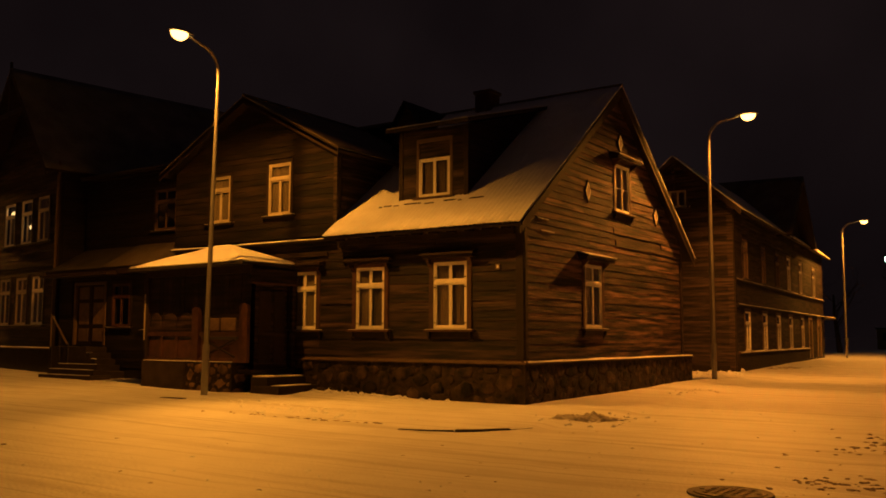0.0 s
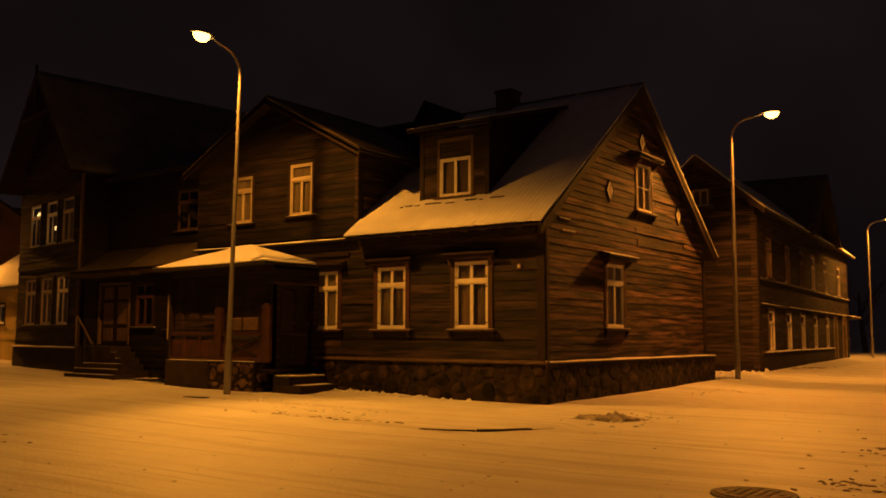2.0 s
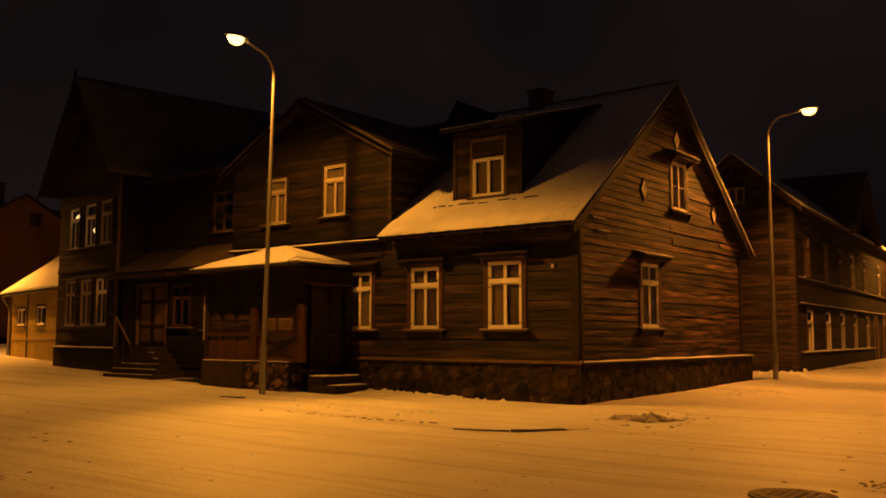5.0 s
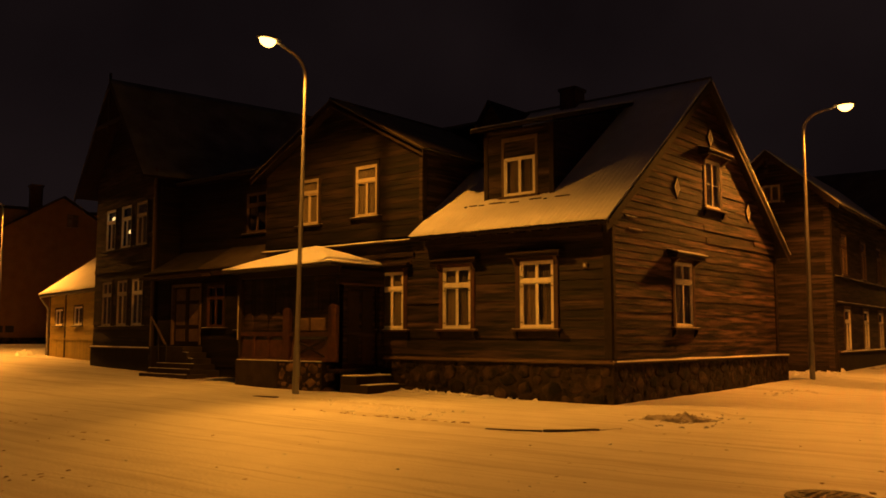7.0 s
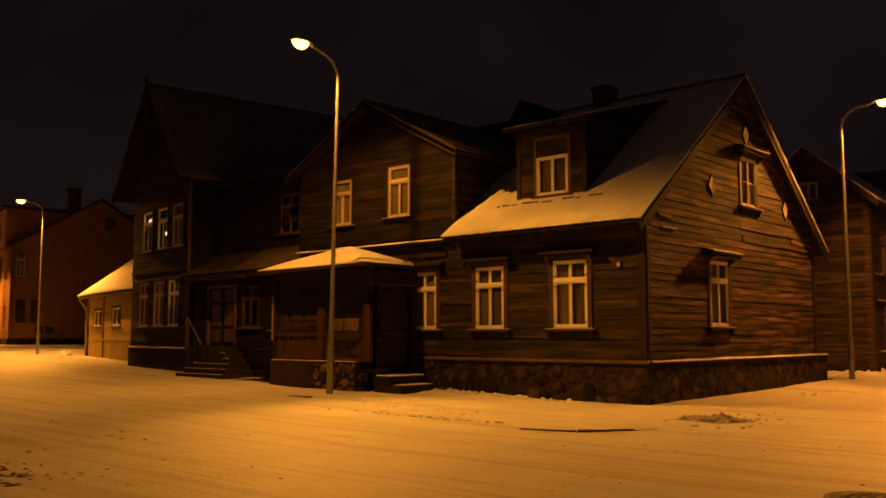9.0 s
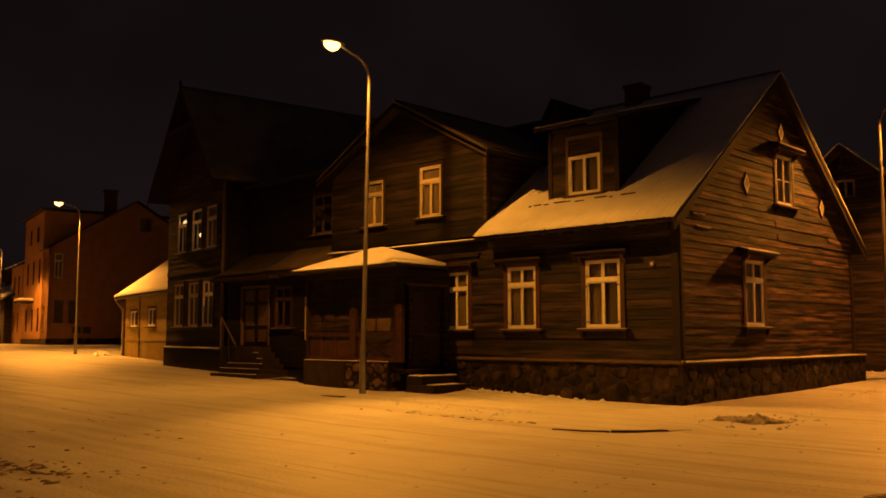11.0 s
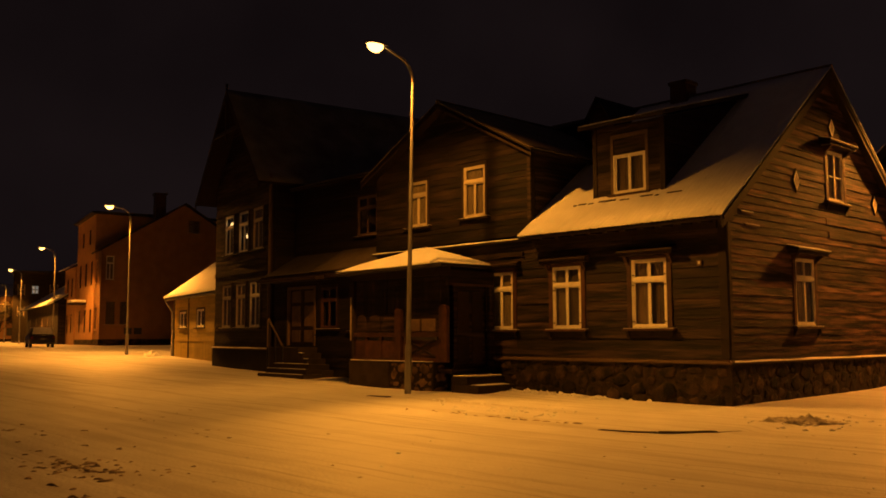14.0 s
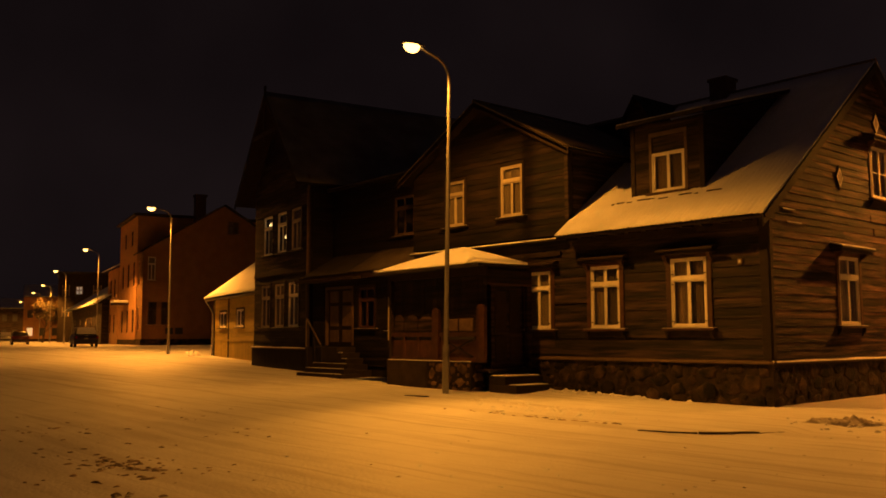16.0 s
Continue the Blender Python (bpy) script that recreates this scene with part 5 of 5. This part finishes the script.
mid_house = thing("row_house", "pale plastered row house with a snow-edged roof", "house", at=Matrix.Translation((-71.5, 15.6, 0.6)) @ Matrix.Rotation(radians(-12.6), 4, "Z") @ Matrix.Translation((-13.6, -0.2, 0)))
m_holes = [(u - 0.5, u + 0.5, z, z + 2.0) for u in (-2.2, -5.0) for z in (1.4, 5.2)]
wall("front_wall", FACADE, -7.2, 0, 0, lambda u: 8.3, m_holes, 0.3, PLASTER_PALE, mid_house)
for h in m_holes:
    window(mid_house, FACADE, *h, casing=0, hood="", apron=False, curtain="", sash=TRIM_DARK, depth=0.2, top_cols=1)
wall("side_wall", OSF, 0.3, 12, 0, lambda u: 8.3, [], 0.3, PLASTER_PALE, mid_house)
roof_slope("roof", mid_house, (-7.6, -0.6, 8.2), (0.3, -0.6, 8.2), Vector((0, 6, 3.2)), wave=0, seed=60, snow_t=0.08)

low = thing("low_house", "low house with a broad snow-covered roof", "house", at=Matrix.Translation((-71.5, 15.6, 0.6)) @ Matrix.Rotation(radians(-12.6), 4, "Z") @ Matrix.Translation((-19.2, -1.0, 0)))
l_holes = [(u - 0.6, u + 0.6, 1.4, 3.2) for u in (-4, -9, -14, -20, -26)]
wall("front_wall", FACADE, -30, 0, 0, lambda u: 4.7, l_holes, 0.3, WOOD_GREY, low)
for h in l_holes:
    window(low, FACADE, *h, casing=0, hood="", apron=False, curtain="", sash=CREAM, depth=0.2, top_cols=1)
wall("side_wall", OSF, 0.3, 10, 0, lambda u: 4.7 + 0.6 * (5 - abs(u - 5)), [], 0.3, WOOD_GREY, low, (5,))
roof_slope("roof", low, (-31, -0.9, 4.5), (0.8, -0.9, 4.5), Vector((0, 5.9, 3.7)), wave=0, seed=61, snow_t=0.1)

LIT = glow("lit_window_pane", (1.0, 0.72, 0.35), 0.5)
COOL = glow("cool_lit_window_pane", (0.85, 0.95, 0.85), 0.14)
for k, (x, y, w, h, mat, lit) in enumerate(((-172.8, 34.0, 7.5, 8.6, PLASTER_PALE, 0), (-212.6, 40.0, 9.0, 7.5, WOOD_GREY, 5), (-206.0, 52.0, 12.0, 9.0, PLASTER, 2))):
    b = thing("distant_house", "distant street house, dark with a lit window", "house", group="distant houses", at=Matrix.Translation((x, y, 0.7)) @ Matrix.Rotation(radians(-19), 4, "Z"))
    holes = [(0.7 + i * 2.2, 1.7 + i * 2.2, z, z + 1.5) for i in range(int((w - 0.8) / 2.2)) for z in (1.2, 4.6)]
    wall("front_wall", OSF, 0, w, 0, lambda u: h, holes, 0.3, mat, b)
    for i, q in enumerate(holes):
        part("window_pane", put(boxed(0, (q[0], q[1], 0.12, 0.16, q[2], q[3])), OSF), LIT if i == lit else INK, b)
    part("plinth", boxed(0.02, (-0.1, 0.06, 0.0, w, -0.6, 0.6)), STONE, b)
    part("body", boxed(0, (-8, -0.32, 0.0, w, 0, h)), mat, b)
    roof_slope("roof", b, (0.5, -0.3, h), (0.5, w + 0.3, h), Vector((-4.5, 0, 2.6)), wave=0, seed=70 + k, snow_t=0.06)
blk = thing("apartment_block", "dark block of flats with lit stairwell windows", "building", at=Matrix.Translation((-133.0, 27.6, 0.7)) @ Matrix.Rotation(radians(-19), 4, "Z"))
e_holes = [(2.5, 3.5, 7.4, 8.7), (2.6, 3.5, 4.0, 5.3), (0.6, 1.6, 7.2, 8.9), (0.6, 1.6, 4.0, 5.5), (2.3, 3.7, 1.0, 2.6), (5.0, 6.2, 7.2, 8.9)]
wall("end_wall", OSF, 0, 8, 0, lambda u: 10.6, e_holes, 0.3, CONCRETE, blk)
for i, q in enumerate(e_holes):
    part("window_pane", put(boxed(0, (q[0] + 0.1, q[1] - 0.1, 0.1, 0.14, q[2] + 0.1, q[3] - 0.1)), OSF), COOL if i < 2 else INK, blk)
    part("window_frame", put(boxed(0, (q[0], q[0] + 0.1, 0.06, 0.2, q[2], q[3]), (q[1] - 0.1, q[1], 0.06, 0.2, q[2], q[3]), ((q[0] + q[1]) / 2 - 0.06, (q[0] + q[1]) / 2 + 0.06, 0.06, 0.2, q[2], q[3]), (q[0] + 0.1, q[1] - 0.1, 0.06, 0.2, (q[2] + q[3]) / 2 - 0.06, (q[2] + q[3]) / 2 + 0.06)), OSF), CREAM, blk)
part("body", boxed(0, (-14, -0.32, 0.0, 8, 0, 10.6)), CONCRETE, blk)
part("roof", boxed(0.05, (-14.3, 0.3, -0.3, 8.3, 10.6, 10.9)), ROOF, blk)


# ---------------------------------------------------------------- cars
CAR_DARK = material("dark_car_paint", (0.02, 0.014, 0.014), 0.3, 0.2, vary=0.1, bump=0, coat=0.6)
CAR_RED = material("dark_red_car_paint", (0.07, 0.012, 0.01), 0.3, 0.1, vary=0.1, bump=0, coat=0.6)
CAR_LIGHT = material("pale_car_paint", (0.45, 0.44, 0.42), 0.35, 0.1, vary=0.08, bump=0, coat=0.5)
CAR_SNOW = material("thin_icy_snow", (0.66, 0.64, 0.62), 0.6, vary=0.15, scale=4, bump=0.3)
RUBBER = material("tyre_rubber", (0.015, 0.015, 0.015), 0.85, vary=0.2, bump=0.2)
TAIL = material("red_tail_lamp", (0.20, 0.01, 0.008), 0.2, vary=0.05, bump=0, coat=0.8)


def car(x, y, heading, paint, label, snow=True, length=4.3):
    c = thing("parked_car", label, "car", group="cars parked along the street", at=Matrix.Translation((x, y, ground_height(x, y))) @ Matrix.Rotation(radians(heading), 4, "Z"))
    w = 0.84
    L = length / 2
    prof = [(-L, 0.45), (-L + 0.02, 0.82), (-L + 0.12, 0.92), (-0.9, 0.95), (0.75, 0.93), (L - 0.2, 0.82), (L - 0.02, 0.68), (L, 0.42), (L - 0.1, 0.25), (-L + 0.1, 0.25)]
    bm = bmesh.new()
    l0 = [bm.verts.new((p[0], -w, p[1])) for p in prof]
    l1 = [bm.verts.new((p[0], w, p[1])) for p in prof]
    bm.faces.new(l0); bm.faces.new(l1)
    for k in range(len(prof)):
        bm.faces.new((l0[k], l0[(k + 1) % len(prof)], l1[(k + 1) % len(prof)], l1[k]))
    bmesh.ops.bevel(bm, geom=bm.edges[:], offset=0.05, segments=2, affect="EDGES")
    part("body", bm, paint, c, smooth=True)
    bm = bmesh.new()
    hexa(bm, [(-L + 0.35, -w + 0.06, 0.93), (1.05, -w + 0.06, 0.93), (1.05, w - 0.06, 0.93), (-L + 0.35, w - 0.06, 0.93), (-L + 0.85, -w + 0.2, 1.42), (0.35, -w + 0.2, 1.42), (0.35, w - 0.2, 1.42), (-L + 0.85, w - 0.2, 1.42)])
    bmesh.ops.bevel(bm, geom=bm.edges[:], offset=0.06, segments=2, affect="EDGES")
    part("cabin", bm, INK, c, "dark glazed cabin", smooth=True)
    part("roof_panel", boxed(0.02, (-L + 0.8, 0.4, -w + 0.2, w - 0.2, 1.40, 1.45)), paint, c)
    if snow:
        part("roof_snow", boxed(0.05, (-L + 0.78, 0.42, -w + 0.18, w - 0.18, 1.452, 1.50)), CAR_SNOW, c, "snow on the car roof")
        bm = bmesh.new()
        hexa(bm, [(-L + 0.34, -w + 0.12, 0.98), (-L + 0.34, w - 0.12, 0.98), (-L + 0.80, w - 0.24, 1.46), (-L + 0.80, -w + 0.24, 1.46), (-L + 0.29, -w + 0.12, 1.0), (-L + 0.29, w - 0.12, 1.0), (-L + 0.77, w - 0.24, 1.50), (-L + 0.77, -w + 0.24, 1.50)])
        part("window_snow", bm, CAR_SNOW, c, "snow on the rear window")
    for s in (-1, 1):
        part("tail_lamp", boxed(0.015, (-L - 0.02, -L + 0.06, s * w - 0.16 if s > 0 else -w + 0.02, s * w - 0.02 if s > 0 else -w + 0.16, 0.68, 0.82)), TAIL, c)
    part("bumper", boxed(0.03, (-L - 0.05, -L + 0.1, -w + 0.02, w - 0.02, 0.38, 0.56)), RUBBER, c)
    for px in (-L + 0.8, L - 0.85):
        for s in (-1, 1):
            bm = tube(bmesh.new(), [(px, s * (w - 0.16), 0.31), (px, s * (w + 0.01), 0.31)], 0.31, 16)
            t = part("wheel", bm, RUBBER, c, smooth=False)
            part("rim", tube(bmesh.new(), [(px, s * (w - 0.02), 0.31), (px, s * (w + 0.02), 0.31)], 0.19, 12), STEEL, t)


car(-62.0, 7.1, 167, CAR_DARK, "dark parked car with snow on its roof and rear window")
car(-94.0, 11.4, 167, CAR_RED, "dark red parked car at the kerb", snow=False)
car(-128.0, 19.0, 167, CAR_LIGHT, "pale parked car further down the street")


# ---------------------------------------------------------------- trees
BARK = material("dark_bark", (0.05, 0.036, 0.027), 0.9, vary=0.3, scale=8, bump=0.6, fine=30)
LEAF = material("withered_leaves", (0.085, 0.062, 0.026), 0.8, vary=0.3, scale=4, bump=0.2, island=True)


def tree(name, label, x, y, z, height, seed, leaves=0, spread=0.5):
    r = random.Random(seed)
    t = thing(name, label, "tree", at=Matrix.Translation((x, y, z)))
    trunk, twigs, tips = bmesh.new(), bmesh.new(), []

    def limb(bm, p, d, length, rad, depth):
        pts, rads, q = [p], [rad], p
        for k in range(3):
            d = (d + Vector((r.uniform(-1, 1), r.uniform(-1, 1), r.uniform(-0.2, 0.5))) * 0.16).normalized()
            q = q + d * length / 3
            pts.append(q)
            rads.append(rad * (1 - 0.22 * (k + 1)))
        tube(bm, pts, rads, 7 if depth == 0 else 4)
        if depth < 4:
            for k in range(4 if depth else 6):
                f = r.uniform(0.35, 1.0)
                o = pts[0].lerp(pts[-1], f)
                a = r.uniform(0, 2 * pi)
                nd = (d * 0.8 + Vector((cos(a), sin(a), r.uniform(-0.1, 0.5))) * spread * 1.5).normalized()
                limb(twigs, o, nd, length * r.uniform(0.45, 0.68), rads[-1] * 0.75, depth + 1)
        else:
            tips.append(q)

    limb(trunk, Vector((0, 0, -0.2)), Vector((0, 0, 1)), height * 0.45, height * 0.022, 0)
    part("trunk", trunk, BARK, t, smooth=True)
    part("crown", twigs, BARK, t, "bare branches")
    if leaves:
        bm = bmesh.new()
        for k in range(leaves):
            c = r.choice(tips) + Vector((r.gauss(0, 0.25), r.gauss(0, 0.25), r.gauss(0, 0.25)))
            a, b = Vector((r.gauss(0, 1), r.gauss(0, 1), r.gauss(0, 1))).normalized() * 0.13, Vector((r.gauss(0, 1), r.gauss(0, 1), r.gauss(0, 1))).normalized() * 0.10
            v = [bm.verts.new(c + s) for s in (a, b, -a, -b)]
            bm.faces.new(v)
        part("leaves", bm, LEAF, t, "withered clinging leaves")


tree("street_tree", "street tree with withered leaves lit by a lamp", -135.0, 26.2, 0.7, 9.0, 5, 7000)
for k, (x, y, h) in enumerate(((-9.5, 62, 11), (-6.8, 70, 12), (-4.2, 80, 13), (-13.5, 84, 13), (-1.5, 92, 14))):
    tree("bare_tree", "bare leafless tree, dark against the night sky", x, y, 0.25, h, 20 + k)

# far lamp with a cold light, and a small yellow kiosk, at the end of the side street
HAZE_LENS = glow("cold_lamp_lens", (0.55, 1.0, 0.75), 6.0)
cl = thing("street_lamp", "distant street lamp with a cold greenish light", "street lamp", at=Matrix.Translation((-3.2, 74.7, 0.25)))
part("pole", tube(bmesh.new(), [(0, 0, -0.2), (0, 0, 4.0), (0, 0, 8.4)], [0.09, 0.07, 0.05], 8), STEEL, cl)
bm = bmesh.new()
bmesh.ops.create_uvsphere(bm, u_segments=14, v_segments=8, radius=0.33)
part("lens", put(bm, Matrix.Translation((0, 0, 8.6))), HAZE_LENS, cl, "cold glowing globe", smooth=True)
kiosk = thing("kiosk", "small yellow wooden kiosk with snow on top", "kiosk", at=Matrix.Translation((-6.2, 96, 0.25)))
part("body", boxed(0.03, (-1.4, 1.4, -1.2, 1.2, 0, 2.3)), YELLOW, kiosk)
part("roof", boxed(0.03, (-1.6, 1.6, -1.4, 1.4, 2.3, 2.42)), ROOF, kiosk)
part("roof_snow", boxed(0.04, (-1.55, 1.55, -1.35, 1.35, 2.425, 2.55)), ROOF_SNOW, kiosk)
part("hatch", boxed(0.02, (-0.8, 0.8, -1.24, -1.19, 1.0, 1.9)), INK, kiosk)

# houses that close the streets behind the camera
for nm, x, y, a, w in (("opposite_house", 2.0, -34.0, 180, 26), ("opposite_house", 24.0, 14.0, 90, 26)):
    b = thing(nm, "dark wooden house on the opposite side of the street", "house", at=Matrix.Translation((x, y, 0)) @ Matrix.Rotation(radians(a), 4, "Z"))
    part("wall", boxed(0, (-w / 2, w / 2, 0, 8, -0.2, 6)), WOOD_DARK, b)
    bm = bmesh.new()
    hexa(bm, [(-w / 2 - 0.4, -0.5, 5.9), (w / 2 + 0.4, -0.5, 5.9), (w / 2 + 0.4, 4, 9), (-w / 2 - 0.4, 4, 9), (-w / 2 - 0.4, 8.5, 5.9), (w / 2 + 0.4, 8.5, 5.9), (w / 2 + 0.4, 4.1, 9), (-w / 2 - 0.4, 4.1, 9)])
    part("roof", bm, ROOF, b)

# ---------------------------------------------------------------- street details
GRANITE = material("dark_kerb_granite", (0.035, 0.028, 0.022), 0.85, vary=0.3, scale=6, bump=0.5, fine=40)
SLUSH = material("dirty_slush", (0.33, 0.275, 0.22), 0.75, vary=0.4, scale=9, bump=0.8, fine=40, island=True)
kerb = thing("kerb", "curved granite kerb, partly bare of snow", "kerb", "structure")
cx, cy = KERB_X - KERB_R, KERB_Y + KERB_R
for k in range(8):
    a0, a1 = radians(-98 + k * 14.5), radians(-98 + (k + 1) * 14.5 - 0.6)
    bm = bmesh.new()
    r0, r1 = KERB_R - 0.10, KERB_R + 0.05
    zt = -0.002 - 0.007 * abs(k - 3.0) + (0.005 if k % 3 == 1 else -0.004)
    pts = [(cx + r * cos(a), cy + r * sin(a)) for r, a in ((r1, a0), (r1, a1), (r0, a1), (r0, a0))]
    hexa(bm, [(p[0], p[1], -0.12) for p in pts] + [(p[0], p[1], zt) for p in pts])
    part("kerb_stone", bm, GRANITE, kerb)

cover = thing("manhole_cover", "round cast-iron manhole cover bare of snow", "manhole cover", at=Matrix.Translation((7.24, -8.68, snow_height(7.24, -8.68) - 0.002)) @ Matrix.Scale(1.08, 4))
part("frame", tube(bmesh.new(), [(0, 0, -0.05), (0, 0, 0.012)], [0.40, 0.385], 40), IRON, cover)
part("lid", tube(bmesh.new(), [(0, 0, 0.0), (0, 0, 0.020)], 0.33, 36), IRON, cover)
for i in range(-3, 4):
    for j in range(-3, 4):
        if i * i + j * j < 10:
            part("stud", boxed(0.004, (i * 0.085 - 0.025, i * 0.085 + 0.025, j * 0.085 - 0.025, j * 0.085 + 0.025, 0.018, 0.027)), IRON, cover)
hatch = thing("service_cover", "narrow iron service cover in the snow", "cover", at=Matrix.Translation((-7.05, -3.98, snow_height(-7.05, -3.98) + 0.004)) @ Matrix.Rotation(radians(6), 4, "Z"))
part("lid", boxed(0.008, (-0.34, 0.34, -0.09, 0.09, -0.03, 0.012)), IRON, hatch)


def lump(bm, x, y, s, flat, r):
    """A low, uneven clod: two rings and a crown over the snow."""
    n, z = 9, snow_height(x, y)
    a0, st = r.uniform(0, 6.28), r.uniform(0.8, 2.4)
    ca, sa = cos(a0), sin(a0)
    shape = [s * r.uniform(0.6, 1.2) for k in range(n)]
    rings = []
    for f, h in ((1.0, -0.012), (0.72, 0.45), (0.35, 0.9)):
        ring = []
        for k in range(n):
            t = k * 2 * pi / n
            px, py = shape[k] * f * cos(t) * st, shape[k] * f * sin(t)
            ring.append(bm.verts.new((x + px * ca - py * sa, y + px * sa + py * ca, z + (h if h < 0 else s * flat * h * r.uniform(0.6, 1.4)))))
        rings.append(ring)
    for lo, hi in zip(rings, rings[1:]):
        for k in range(n):
            bm.faces.new((lo[k], lo[(k + 1) % n], hi[(k + 1) % n], hi[k]))
    bm.faces.new(rings[-1])


def heap(name, label, x, y, turn, lx, ly, h, mat, seed):
    """A long shovelled heap of lumpy snow."""
    bm = bmesh.new()
    n, m = 44, 22
    ca, sa = cos(radians(turn)), sin(radians(turn))
    grid = []
    for j in range(m + 1):
        row = []
        for i in range(n + 1):
            u, v = (i / n * 2 - 1), (j / m * 2 - 1)
            edge = max(0.0, 1 - (u * u + v * v) * (1 + 0.5 * noise.noise(Vector((u * 2.0, v * 2.0, seed)))))
            px, py = x + u * lx * ca - v * ly * sa, y + u * lx * sa + v * ly * ca
            lumps = 0.65 + 0.8 * noise.noise(Vector((px * 5.5, py * 5.5, seed))) + 0.5 * noise.noise(Vector((px * 14, py * 14, seed)))
            row.append(bm.verts.new((px, py, snow_height(px, py) - 0.02 + edge ** 0.7 * h * max(0.1, lumps) + (0.0 if edge else -0.03))))
        grid.append(row)
    for r0, r1 in zip(grid, grid[1:]):
        for i in range(n):
            bm.faces.new((r0[i], r0[i + 1], r1[i + 1], r1[i]))
    return solo(name, bm, mat, label, "snow mound", smooth=True)


def scatter(name, label, spots, mat, seed, category="slush"):
    r = random.Random(seed)
    bm = bmesh.new()
    for x, y, sx, sy, count, size, flat in spots:
        for k in range(count):
            lump(bm, x + r.gauss(0, sx), y + r.gauss(0, sy), size * r.uniform(0.4, 1.3), flat, r)
    return solo(name, bm, mat, label, category, "stuff", smooth=True)


HEAP = material("grubby_heaped_snow", (0.34, 0.30, 0.26), 0.8, vary=0.3, scale=5, bump=0.8, fine=30, second=(0.62, 0.60, 0.58))
heap("snow_mound", "low grubby heap of shovelled snow by the pavement", 2.6, -2.1, 62, 0.95, 0.33, 0.13, HEAP, 4)
heap("snow_mound", "low heap of snow beside the yellow house", -37.0, 4.4, -12, 0.8, 0.5, 0.3, ROOF_SNOW, 6)
heap("snow_mound", "small heap of snow at the foot of the street lamp", 0.35, 12.6, 80, 1.6, 0.6, 0.2, ROOF_SNOW, 8)
scatter("trodden_slush", "dark trodden slush and footprints in the street snow",
        [(7.9, -3.0, 0.35, 0.8, 40, 0.05, 0.35), (8.0, -7.4, 0.3, 0.4, 55, 0.035, 0.4), (7.6, -5.5, 0.5, 0.9, 14, 0.03, 0.4),
         (-1.0, -13.5, 0.5, 0.2, 60, 0.045, 0.35), (-1.2, -13.4, 1.4, 0.5, 50, 0.03, 0.35), (0.8, -14.3, 0.6, 0.2, 14, 0.04, 0.5), (-5.5, -12.8, 1.6, 0.7, 40, 0.04, 0.3), (-5.0, -9.9, 2.2, 0.5, 20, 0.035, 0.3),
         (4.0, -8.0, 2.4, 2.2, 30, 0.022, 0.3), (5.5, -2.5, 1.6, 2.0, 16, 0.03, 0.3)], SLUSH, 91)
scatter("snow_clods", "clods and footprints of trampled snow on the pavement",
        [(-2.2, -4.3, 0.9, 0.5, 60, 0.045, 0.5), (-4.5, -3.6, 1.2, 0.4, 50, 0.04, 0.5), (2.6, -2.0, 0.4, 0.7, 50, 0.045, 0.7), (-4.8, -0.5, 1.0, 0.14, 80, 0.06, 0.9), (1.6, 6.5, 0.3, 1.2, 16, 0.06, 0.5), (-0.4, 16.2, 0.4, 0.6, 20, 0.14, 0.8), (4.5, -9.5, 2.5, 1.5, 60, 0.02, 0.5)], SNOW, 92, "snow")
scatter("dirty_clods", "dirty clods of snow by the kerb",
        [(2.7, -2.0, 0.2, 0.5, 14, 0.04, 0.6), (-0.9, -5.5, 0.8, 0.10, 16, 0.05, 0.3), (-2.6, -5.5, 0.5, 0.1, 12, 0.04, 0.4), (-0.07, 23.2, 0.3, 0.8, 14, 0.10, 0.3)], SLUSH, 93)
